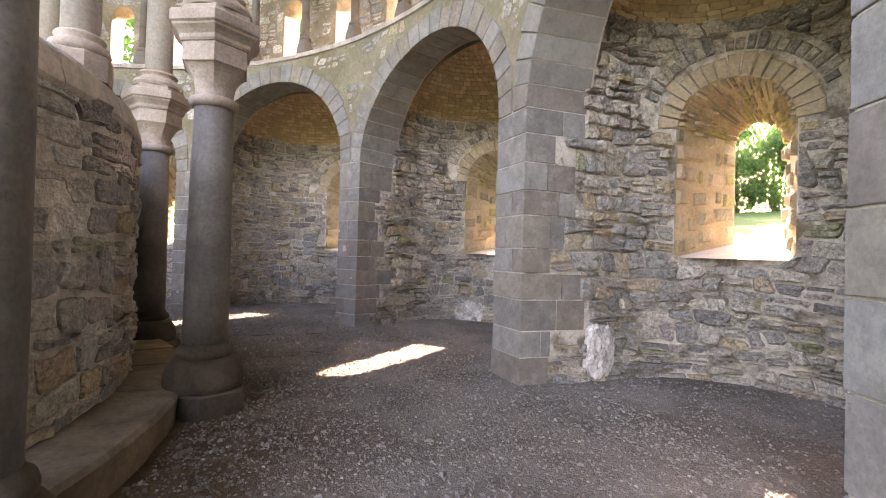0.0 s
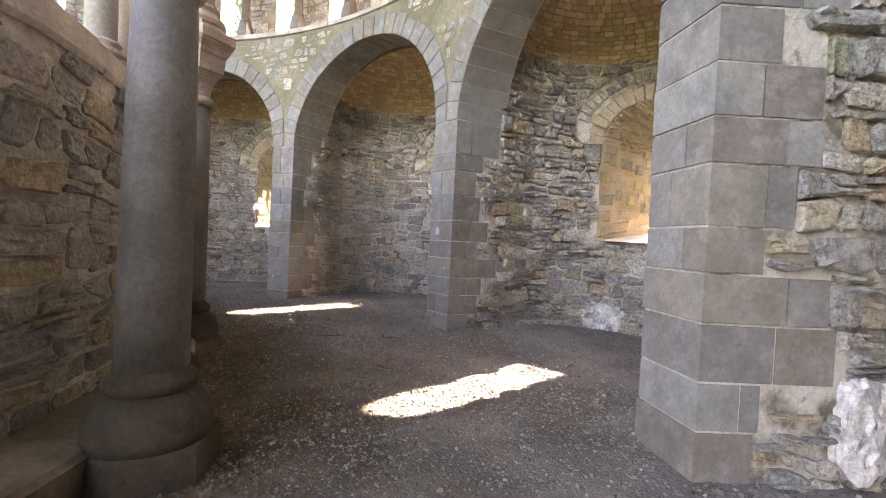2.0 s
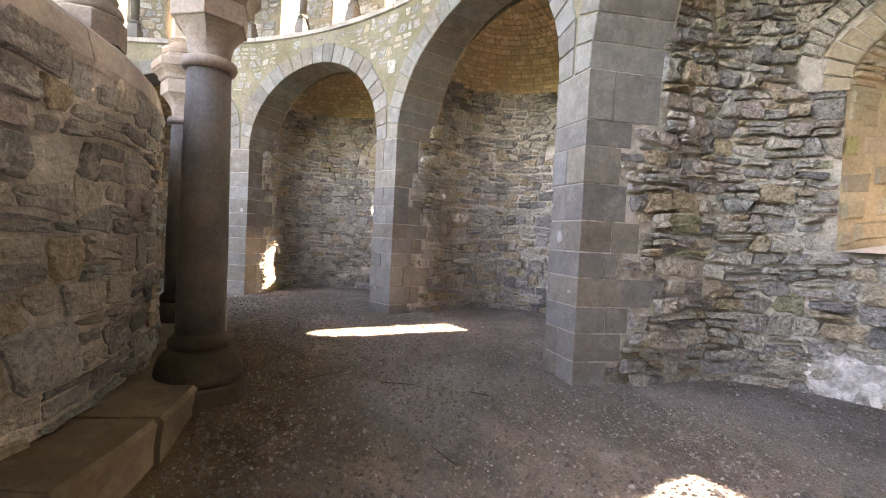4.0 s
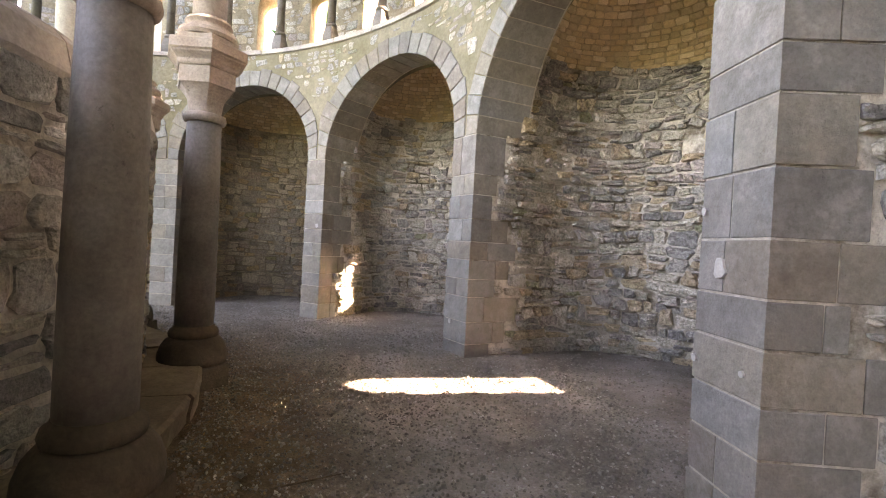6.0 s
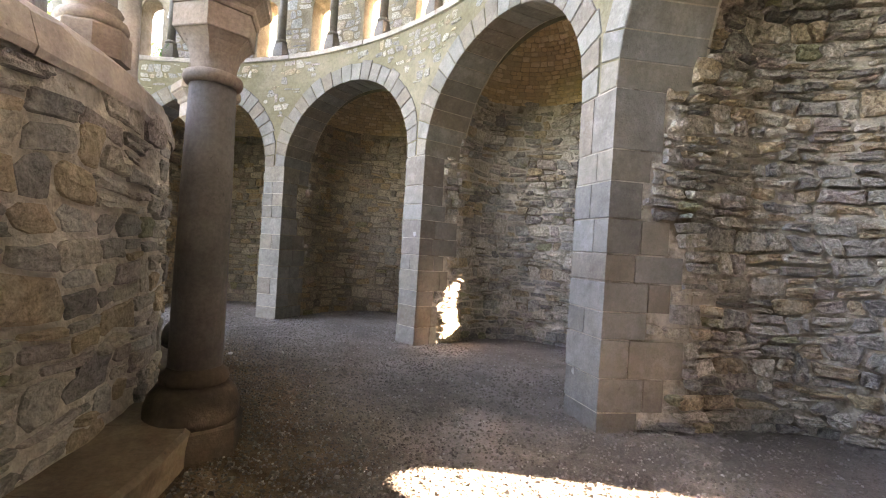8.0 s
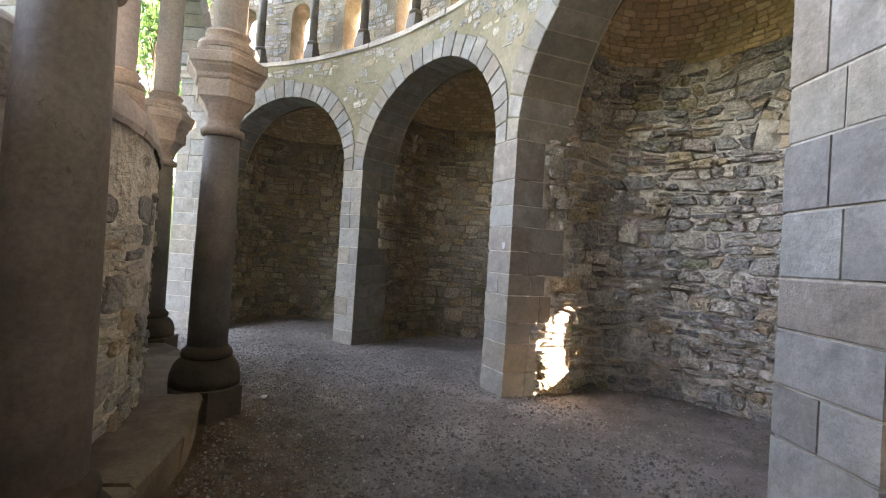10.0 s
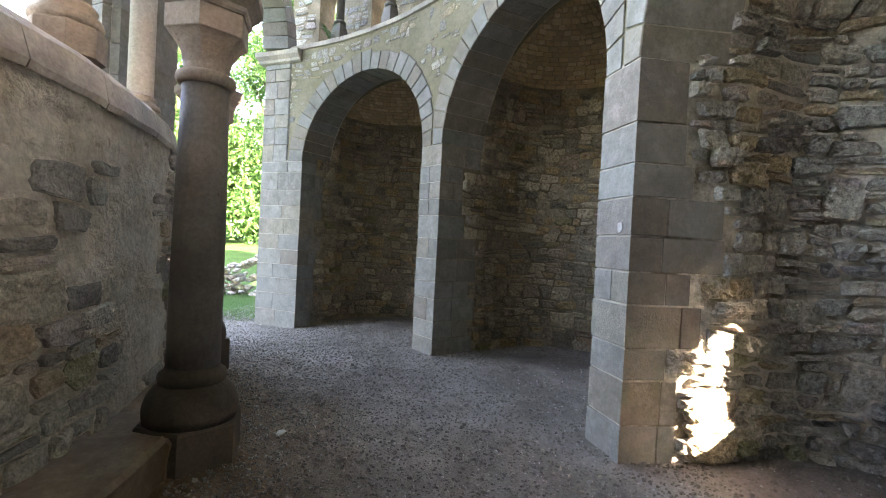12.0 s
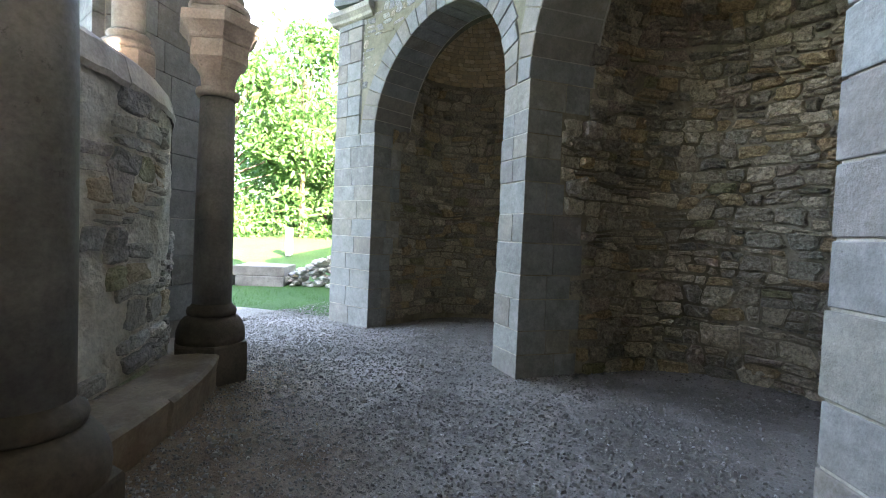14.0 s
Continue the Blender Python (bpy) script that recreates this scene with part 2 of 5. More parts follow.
def ring(theta, r, z):
    a = radians(theta)
    return Vector((r * math.cos(a), r * math.sin(a), z))


def smoothstep_table(table, x):
    if x <= table[0][0]:
        return table[0][1]
    for (a, p), (b, q) in zip(table, table[1:]):
        if x <= b:
            k = (x - a) / (b - a)
            k = k * k * (3 - 2 * k)
            return p + (q - p) * k
    return table[-1][1]


FLOOR = [(-90, 0.0), (0, 0.0), (24, 0.03), (38, -0.04), (54, 0.08), (83, 0.01), (111, -0.06), (125, -0.10), (138, -0.14), (152, -0.23), (166, -0.34), (185, -0.42)]


def floor_z(theta):
    return smoothstep_table(FLOOR, theta)


def wall_r(theta):
    """Outer face of the low inner wall."""
    return smoothstep_table([(112, 4.45), (155, 4.85)], theta)


def lathe(profile, sides, phase=0.0, cap=True):
    """A turned or many-sided body out of (radius, z) steps."""
    vs, fs = [], []
    for r, z in profile:
        for i in range(sides):
            a = phase + 2 * math.pi * i / sides
            vs.append((r * math.cos(a), r * math.sin(a), z))
    for j in range(len(profile) - 1):
        for i in range(sides):
            k = (i + 1) % sides
            fs.append((j * sides + i, j * sides + k, (j + 1) * sides + k, (j + 1) * sides + i))
    if cap:
        fs.append(tuple(reversed(range(sides))))
        fs.append(tuple(range((len(profile) - 1) * sides, len(profile) * sides)))
    return vs, fs


def prism(poly, z0, z1, bevel=0.012):
    """An upright block over a plan polygon (anticlockwise), with worn edges."""
    n = len(poly)
    c = sum((Vector(p) for p in poly), Vector((0, 0))) / n
    vs, fs = [], []
    for z, k in ((z0, bevel), (z0 + bevel, 0), (z1 - bevel, 0), (z1, bevel)):
        for p in poly:
            d = (c - Vector(p))
            q = Vector(p) + d.normalized() * k
            vs.append((q.x, q.y, z))
    for j in range(3):
        for i in range(n):
            k = (i + 1) % n
            fs.append((j * n + i, j * n + k, (j + 1) * n + k, (j + 1) * n + i))
    fs.append(tuple(reversed(range(n))))
    fs.append(tuple(range(3 * n, 4 * n)))
    return vs, fs


def course_layout(u0, u1, v0, v1, rnd, row=(0.075, 0.25), long=(1.1, 3.3), gap=0.010, wave=0.09):
    """Rough courses of squared stones: a list of eight-sided outlines in wall coordinates."""
    out = []
    v = v0
    while v < v1:
        h = min(rnd.uniform(*row), max(v1 - v, row[0]))
        u = u0 - rnd.random() * 0.2
        while u < u1:
            hh = h
            w = max(0.11, min(0.62, h * rnd.uniform(*long)))
            cells = [(u, v, w, hh)]
            k = rnd.random()
            if k < 0.45 and h > 0.14:
                f = rnd.uniform(0.34, 0.66)
                cells = [(u, v, w, hh * f), (u, v + hh * f, w, hh * (1 - f))]
            for a, b, cw, ch in cells:
                a0, a1, b0, b1 = a + gap * rnd.uniform(0.4, 1.5), a + cw - gap * rnd.uniform(0.4, 1.5), b + gap * rnd.uniform(0.4, 1.4), b + ch - gap * rnd.uniform(0.4, 1.4)
                if a1 - a0 < 0.04 or b1 - b0 < 0.025:
                    continue
                m = min(a1 - a0, b1 - b0)
                pts = []
                for (x, y, sx, sy) in ((a0, b0, 1, 1), (a1, b0, -1, 1), (a1, b1, -1, -1), (a0, b1, 1, -1)):
                    p, q = m * rnd.uniform(0.06, 0.36), m * rnd.uniform(0.05, 0.28)
                    e = ((x, y + sy * q), (x + sx * p, y))
                    pts.extend(e if (sx, sy) in ((1, 1), (-1, -1)) else e[::-1])
                j = m * 0.09
                tilt = rnd.uniform(-0.09, 0.09)
                cx = (a0 + a1) / 2
                pts = [(x + rnd.uniform(-j, j), y + rnd.uniform(-j, j) + (x - cx) * tilt + wave * noise.noise((x * 1.1, y * 1.4, 3.7))) for x, y in pts]
                out.append(pts)
            u += w
        v += h
    return out


def rubble_layout(u0, u1, v0, v1, rnd, row=(0.07, 0.215), width=(0.09, 0.40), gap=0.010):
    """Field stones in wavering courses: outlines in wall coordinates, no two alike."""
    lines = [v0]
    while lines[-1] < v1:
        lines.append(lines[-1] + rnd.uniform(*row))

    def level(k, u):
        return lines[k] + 0.085 * noise.noise((u * 0.8, k * 0.45, 1.0)) + 0.042 * noise.noise((u * 2.6, k * 1.9, 2.0)) + 0.014 * noise.noise((u * 6.0, k * 5.7, 4.0))
    out = []
    for k in range(len(lines) - 1):
        h = lines[k + 1] - lines[k]
        u = u0 - rnd.random() * 0.2
        lean = 0.0
        while u < u1:
            w = rnd.uniform(*width) * rnd.uniform(0.65, 1.0) + h * 0.35
            lean2 = rnd.uniform(-0.34, 0.34) * h
            kind = rnd.random()
            bands = [(0.0, 1.0)]
            if kind < 0.30 and h > 0.13:
                f = rnd.uniform(0.36, 0.64)
                bands = [(0.0, f), (f, 1.0)]
            elif kind > 0.90 and k + 2 < len(lines):
                bands = [(0.0, rnd.uniform(1.25, 1.6))]
            elif kind > 0.82:
                bands = [(rnd.uniform(0.08, 0.2), 1.0)]
            for f0, f1 in bands:
                g = [gap * rnd.uniform(0.35, 1.6) for _ in range(4)]

                def at(x, f, k=k):
                    a, c = level(k, x), level(k + 1, x)
                    return a + (c - a) * f
                xl0, xr0 = u + g[0], u + w - g[1]
                s0, s1 = lean, lean2
                if xr0 - xl0 < 0.045:
                    continue
                cut = [rnd.uniform(0.05, 0.30) for _ in range(8)]
                hh, ww = h * (f1 - f0), xr0 - xl0
                m = min(hh, ww)

                def put(x, f, dy):
                    sh = s0 + (s1 - s0) * (x - u) / w
                    return (x + sh * (f - 0.5) + rnd.uniform(-0.006, 0.006), at(x, f) + dy + rnd.uniform(-0.006, 0.006))
                b0, b1 = g[2], -g[3]
                pts = [put(xl0 + m * cut[0], f0, b0), put((xl0 + xr0) / 2 + ww * rnd.uniform(-0.2, 0.2), f0, b0 + rnd.uniform(-0.007, 0.008)), put(xr0 - m * cut[1], f0, b0),
                       put(xr0, f0, b0 + m * cut[2]), put(xr0 + rnd.uniform(-0.012, 0.006), (f0 + f1) / 2, 0), put(xr0, f1, b1 - m * cut[3]),
                       put(xr0 - m * cut[4], f1, b1), put((xl0 + xr0) / 2 + ww * rnd.uniform(-0.2, 0.2), f1, b1 + rnd.uniform(-0.008, 0.007)), put(xl0 + m * cut[5], f1, b1),
                       put(xl0, f1, b1 - m * cut[6]), put(xl0 + rnd.uniform(-0.006, 0.012), (f0 + f1) / 2, 0), put(xl0, f0, b0 + m * cut[7])]
                ys = [p[1] for p in pts]
                if max(ys) - min(ys) > 0.032:
                    out.append(pts)
            u += w
            lean = lean2
    return out


def stone_geo(pts, place, depth, rnd):
    """A stone of a given outline, standing proud of the wall by depth."""
    n = len(pts)
    cx, cy = sum(p[0] for p in pts) / n, sum(p[1] for p in pts) / n
    vs = [place(x, y, -0.03) for x, y in pts]
    vs += [place(x, y, depth * rnd.uniform(0.5, 0.8)) for x, y in pts]
    k = rnd.uniform(0.80, 0.90)
    vs += [place(cx + (x - cx) * k, cy + (y - cy) * k, depth * rnd.uniform(0.7, 1.35)) for x, y in pts]
    vs.append(place(cx, cy, depth * rnd.uniform(0.8, 1.25)))
    fs = []
    for j in range(2):
        for i in range(n):
            m = (i + 1) % n
            fs.append((j * n + i, j * n + m, (j + 1) * n + m, (j + 1) * n + i))
    for i in range(n):
        fs.append((2 * n + i, 2 * n + (i + 1) % n, 3 * n))
    return vs, fs


def lay_stones(outlines, place, wall, rnd, mat_piece, mat_rest, keep, near, name="stone", depth=(0.018, 0.06), most=300):
    """Lays the outlines that keep() lets pass: those in near() as pieces, the rest as one body."""
    rest, count = [], 0
    for outline in outlines:
        pts = outline
        cx, cy = sum(p[0] for p in pts) / len(pts), sum(p[1] for p in pts) / len(pts)
        pts = keep(pts, cx, cy)
        if not pts:
            continue
        if pts is True:
            pts = outline
        cx, cy = sum(p[0] for p in pts) / len(pts), sum(p[1] for p in pts) / len(pts)
        g = stone_geo(pts, place, rnd.uniform(*depth), rnd)
        if count < most and near(cx, cy):
            part(name, g, mat_piece, wall)
            count += 1
        else:
            rest.append(g)
    if rest:
        tagged(part("rubble", join(rest), mat_rest, wall), kind="stuff")


# ---- plan of the ambulatory ----
R_FACE, SPRING, LEDGE = 8.25, 3.15, 5.52
PIERS = [(-5.6, -1.9), (22.4, 26.5), (51.6, 55.3), (81.7, 85.4), (109.5, 112.7), (136.0, 139.5), (162.2, 169.6)]
BACKS = [11.35, 11.5, 11.3, 10.9, 11.1, 10.9]
# place along the niche wall, inner half width, sideways shift of the outer opening, outer springing
WINDOWS = [(1.89, 0.63, -0.41, 3.08), (1.36, 0.70, -0.35, 3.04), (0.07, 0.70, -0.1, 2.94), (-0.31, 0.68, 0.0, 2.70), None, None]
DOME_Z, DOME_H, DOME_V = 4.45, 1.1, 8.85
SHAFTS = [46.2 + 9.32 * i for i in range(-7, 14)]


class Bay:
    """The outline of one chapel niche: lateral u and radial v from the arc's centre, about the bay's axis."""
    def __init__(self, lo, hi, back):
        self.mid, self.half = (lo + hi) / 2, (hi - lo) / 2
        self.w = R_FACE * math.sin(radians(self.half))
        self.vc = R_FACE * math.cos(radians(self.half))
        self.crown = SPRING + self.w
        side_u = self.w + 0.30
        pts = []
        for i in range(25):
            a = math.pi / 2 * (1 - i / 24)
            pts.append((side_u * abs(math.cos(a)) ** 0.85, 9.5 + (back - 9.5) * abs(math.sin(a)) ** 0.85))
        pts += [(self.w + 0.11, 8.87), (self.w, self.vc)]
        self.pts = pts
        self.s = [0.0]
        for p, q in zip(pts, pts[1:]):
            self.s.append(self.s[-1] + math.dist(p, q))
        self.total = self.s[-1]
        self.ca, self.sa = math.cos(radians(self.mid)), math.sin(radians(self.mid))

    def uv(self, s):
        k = abs(s)
        sg = 1 if s >= 0 else -1
        i = 0
        while i < len(self.s) - 2 and self.s[i + 1] < k:
            i += 1
        f = min(1.05, (k - self.s[i]) / (self.s[i + 1] - self.s[i]))
        (a, b), (c, d) = self.pts[i], self.pts[i + 1]
        u, v = a + (c - a) * f, b + (d - b) * f
        du, dv = c - a, d - b
        ln = math.hypot(du, dv)
        return sg * u, v, sg * dv / ln, -du / ln     # place and the normal into the room

    def world(self, u, v, z):
        return Vector((v * self.ca - u * self.sa, v * self.sa + u * self.ca, z))

    def place(self, s, z, d):
        u, v, nu, nv = self.uv(s)
        return self.world(u + nu * d, v + nv * d, z)

    def dome(self, s, t, d):
        phi = min(t / 1.75, 1.5)
        u, v, nu, nv = self.uv(s)
        k = math.cos(phi)
        uu, vv = u * k, DOME_V + (v - DOME_V) * k
        return self.world(uu + nu * d * k, vv + nv * d * k, DOME_Z + DOME_H * math.sin(phi) - d * math.sin(phi))


BAYS = [Bay(PIERS[i][1], PIERS[i + 1][0], BACKS[i]) for i in range(6)]
W_SILL, W_SPRING = 1.51, 3.12        # inner window outline: sill, springing
O_HALF, O_SILL = 0.29, 1.73          # outer window outline
THICK = 0.85


def top_of(x, half, spring):
    return spring + math.sqrt(max(0.0, half * half - x * x))


# ---- ground and floor ----
def build_ground():
    vs, fs = [], []
    radii = [0.0, 2.0, 3.9, 4.6, 5.4, 6.3, 7.2, 8.1, 9.0, 10.0, 11.5, 13.5, 17, 22, 30, 42, 60, 90, 150, 300, 900, 3000]
    n = 120
    for r in radii:
        for i in range(n):
            th = 360 * i / n
            t = th if th < 225 else th - 360
            f = floor_z(t) if t > -90 else floor_z(-90) + (floor_z(185) - floor_z(-90)) * max(0, (-90 - t) / 45)
            z = f - 0.06
            if r > 12:
                k = min(1, (r - 12) / 10)
                east = max(0.0, math.cos(radians(th - 50)))
                z = z * (1 - k) - 0.45 * k * (1 - east) + east * 0.13 * min(r - 12, 120) + 0.15 * noise.noise((r * 0.05, th * 0.03, 0))
            west = max(0.0, math.cos(radians(th - 212))) ** 2
            p = ring(th, r, z + west * 0.06 * min(max(r - 14, 0), 24))
            vs.append(p)
    for j in range(len(radii) - 1):
        for i in range(n):
            k = (i + 1) % n
            fs.append((j * n + i, (j + 1) * n + i, (j + 1) * n + k, j * n + k))
    tagged(part("ground", (vs, fs), M_GRASS, smooth=True), "green mown meadow around the ruined choir", "ground", kind="structure")


def floor_height(x, y):
    r, th = math.hypot(x, y), math.degrees(math.atan2(y, x))
    if th < -135:
        th += 360
    return floor_z(th) + 0.018 * noise.noise((x * 1.3, y * 1.3, 0.5)) + 0.006 * noise.noise((x * 6, y * 6, 1.5))


def build_floor():
    vs, fs = [], []
    ths = [-60 + 1.25 * i for i in range(209)]
    rs = [4.2 + 0.22 * i for i in range(35)]
    for th in ths:
        for r in rs:
            edge = 0.35 * noise.noise((th * 0.12, r * 2.0, 9.0)) if th > 172 else 0
            p = ring(th + edge, r, 0)
            vs.append((p.x, p.y, floor_height(p.x, p.y)))
    m = len(rs)
    for i in range(len(ths) - 1):
        for j in range(m - 1):
            if ths[i] > 171 and rs[j] > 8.6:
                continue
            fs.append((i * m + j, i * m + j + 1, (i + 1) * m + j + 1, (i + 1) * m + j))
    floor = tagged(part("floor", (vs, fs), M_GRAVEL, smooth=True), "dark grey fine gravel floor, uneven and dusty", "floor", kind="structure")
    rnd = random.Random(5)
    geos = []
    for i in range(95000):
        th = rnd.uniform(-16, 182)
        r = rnd.uniform(5.0, 9.0) if rnd.random() < 0.75 else rnd.uniform(8.5, 11.2)
        s = rnd.uniform(0.006, 0.016) * (1.8 if rnd.random() < 0.06 else 1)
        p = ring(th, r, 0)
        z = floor_height(p.x, p.y)
        a = rnd.uniform(0, 6)
        v = [(math.cos(a + k * 2.09) * s * rnd.uniform(0.7, 1.4), math.sin(a + k * 2.09) * s * rnd.uniform(0.7, 1.4)) for k in range(3)]
        pts = [(p.x + x, p.y + y, z - 0.002) for x, y in v] + [(p.x + x * 0.6, p.y + y * 0.6, z + s * rnd.uniform(0.5, 1.0)) for x, y in v]
        geos.append((pts, [(0, 1, 4, 3), (1, 2, 5, 4), (2, 0, 3, 5), (3, 4, 5)]))
    tagged(part("pebbles", join(geos), M_PEBBLE), "scattered small grey and pale pebbles on the gravel", "pebbles", kind="stuff")


build_ground()
build_floor()


# ---- outer wall: niches, windows, arches ----
def niche_surface(bay, s_w, half, sill, spring, d, z0, z1, limit=None):
    """One skin of the niche wall with the window left out."""
    cols = sorted({round(-bay.total + 2 * bay.total * i / 72, 4) for i in range(73)} | ({round(s_w - half + half * i / 7, 4) for i in range(15)} if s_w is not None else set()))
    vs, fs = [], []

    def quad(a, b, za0, za1, zb0, zb1):
        k = len(vs)
        vs.extend([bay.place(a, za0, d), bay.place(b, zb0, d), bay.place(b, zb1, d), bay.place(a, za1, d)])
        fs.append((k, k + 1, k + 2, k + 3))
    for a, b in zip(cols, cols[1:]):
        if limit is not None:
            p = bay.place((a + b) / 2, 0, d)
            off = math.degrees(math.atan2(p.y, p.x)) - bay.mid
            if off < -limit[0] or off > limit[1] or p.to_2d().length < 8.6:
                continue
        if s_w is not None and a >= s_w - half - 1e-3 and b <= s_w + half + 1e-3:
            quad(a, b, z0, sill, z0, sill)
            quad(a, b, top_of(a - s_w, half, spring), z1, top_of(b - s_w, half, spring), z1)
        else:
            steps = 10
            for i in range(steps):
                za, zb = z0 + (z1 - z0) * i / steps, z0 + (z1 - z0) * (i + 1) / steps
                quad(a, b, za, zb, za, zb)
    return vs, fs


def window_outline(bay, s_w, half, sill, spring, flat, n=10):
    """Points round a window, from the sill's one end over the head to the other; flat: (origin, across) of a straight outer face."""
    pts = [(-half, sill), (-half, (sill + spring) / 2)]
    pts += [(-half * math.cos(math.pi * i / n), spring + half * math.sin(math.pi * i / n)) for i in range(n + 1)]
    pts += [(half, (sill + spring) / 2), (half, sill)]
    if flat is None:
        return [bay.place(s_w + x, z, 0.0) for x, z in pts]
    o, ac = flat
    return [Vector((o.x + ac.x * x, o.y + ac.y * x, z)) for x, z in pts]


def build_niche(i, bay, win_at):
    s_w, W_IN, O_SHIFT, O_SPRING = win_at or (None, 0.5, 0.0, 2.8)
    rnd = random.Random(100 + i)
    floor = -0.5
    # last two niches: browner mortar, part pointing, part shade put into the colour
    wall = part("wall_%d" % (i + 1), niche_surface(bay, s_w, W_IN, W_SILL, W_SPRING, 0.0, floor, DOME_Z + 0.02), M_BROWNMORTAR if i >= 4 else M_MORTAR)
    tagged(wall, "curved rubble stone wall of a chapel niche with pale mortar", "wall", kind="structure")
    outer_s = s_w + O_SHIFT if s_w is not None else None
    shell = niche_surface(bay, outer_s, O_HALF + 0.2, O_SILL - 0.15, O_SPRING + 0.06, -THICK, floor - 0.6, DOME_Z + 0.35, (bay.half + 2.6 if i > 0 else 40, bay.half + 2.6 if i < 5 else 40))
    part("outer_face", shell, M_MORTAR, wall)
    # window reveal
    if s_w is not None:
        u, v, nu, nv = bay.uv(s_w)
        mid = bay.world(u - nu * (THICK + 0.02), v - nv * (THICK + 0.02), 0)
        across = bay.world(-nv, nu, 0)
        if (bay.place(s_w + 0.1, 0, 0) - bay.place(s_w, 0, 0)).dot(across) < 0:
            across = -across
        mid = mid + across * O_SHIFT
        inner = window_outline(bay, s_w, W_IN, W_SILL, W_SPRING, None)
        outer = window_outline(bay, s_w, O_HALF, O_SILL, O_SPRING, (mid, across))
        n = len(inner)
        win = tagged(part("window_%d" % (i + 1), (inner + outer, [(k, k + 1, n + k + 1, n + k) for k in range(n - 1)]), M_TUFFMORTAR),
                     "round-headed splayed window opening of yellowish stone", "window", kind="structure")
        part("window_sill", ([inner[0], inner[-1], outer[-1], outer[0]], [(0, 1, 2, 3)]), M_SILL, win)
        # plate round the outer opening
        big = window_outline(bay, s_w, O_HALF + 0.45, O_SILL - 0.4, O_SPRING + 0.1, (mid, across))
        part("outer_frame", (outer + big, [(k, n + k, n + k + 1, k + 1) for k in range(n - 1)] + [(0, n - 1, 2 * n - 1, n)]), M_SILL, win)
        # rough stones on the splay
        geos = []
        for side in (0, 1):
            for row_z in range(19):
                cuts = sorted([0.0, 1.0] + [rnd.uniform(0.1, 0.9) for _ in range(rnd.randint(5, 8))])
                for c in range(len(cuts) - 1):
                    f0, f1 = cuts[c] + 0.02, cuts[c + 1] - 0.02
                    if f1 - f0 < 0.05:
                        continue
                    j0 = rnd.uniform(-0.25, 0.25)
                    t0, t1 = max(0.0, (row_z + j0) / 19), min(1.0, (row_z + 1 + j0) / 19)

                    def on(f, t):
                        k = t * (n / 2 - 0.5)
                        a = int(k)
                        q = k - a
                        idx = (lambda j: j) if side == 0 else (lambda j: n - 1 - j)
                        p = inner[idx(a)].lerp(inner[idx(min(a + 1, n - 1))], q)
                        o = outer[idx(a)].lerp(outer[idx(min(a + 1, n - 1))], q)
                        return p.lerp(o, f)
                    corners = [on(f0, t0 + 0.01), on(f1, t0 + 0.01), on(f1, t1 - 0.01), on(f0, t1 - 0.01)]
                    cen = sum(corners, Vector()) / 4
                    nrm = (corners[1] - corners[0]).cross(corners[3] - corners[0])
                    if nrm.length < 1e-6:
                        continue
                    nrm.normalize()
                    middle = (mid + bay.place(s_w, 0, 0)) / 2
                    if nrm.dot(Vector((middle.x, middle.y, 2.3)) - cen) < 0:
                        nrm = -nrm
                    h = rnd.uniform(0.012, 0.075)
                    corners = [c2 + (corners[2] - corners[0]) * rnd.uniform(-0.06, 0.06) for c2 in corners]
                    top = [cen.lerp(c2, rnd.uniform(0.66, 0.86)) + nrm * h * rnd.uniform(0.6, 1.2) for c2 in corners]
                    geos.append((corners + top, [(0, 1, 5, 4), (1, 2, 6, 5), (2, 3, 7, 6), (3, 0, 4, 7), (4, 5, 6, 7)]))
        part("splay_stones", join(geos), M_WINDOWSTONE, win)
        # stones of the rear arch on the wall face
        for k in range(17):
            a0, a1 = math.pi * (k + 0.06) / 17, math.pi * (k + 0.94) / 17
            r0, r1 = W_IN - 0.015, W_IN + rnd.uniform(0.2, 0.30)
            q = [(s_w - math.cos(a) * r, W_SPRING + math.sin(a) * r) for a, r in ((a0, r0), (a1, r0), (a1, r1), (a0, r1))]
            q = [q[0], ((q[0][0] + q[1][0]) / 2, (q[0][1] + q[1][1]) / 2), q[1], q[2], ((q[2][0] + q[3][0]) / 2, (q[2][1] + q[3][1]) / 2), q[3]]
            part("voussoir", stone_geo(q[::-1], bay.place, 0.03, rnd), M_WINDOWSTONE, win)
        # relieving ring of upright rubble over the rear arch
        for k in range(3, 25):
            a0, a1 = math.pi * (k + 0.08) / 28, math.pi * (k + rnd.uniform(0.8, 0.93)) / 28
            r0, r1 = W_IN + 0.31, W_IN + rnd.uniform(0.44, 0.54)
            q = [(s_w - math.cos(a) * r, W_SPRING + math.sin(a) * r) for a, r in ((a0, r0), (a1, r0), (a1, r1), (a0, r1))]
            if max(z for x, z in q) < DOME_Z:
                part("rubble_voussoir", stone_geo(q[::-1], bay.place, rnd.uniform(0.03, 0.06), rnd), M_RUBBLE, win)
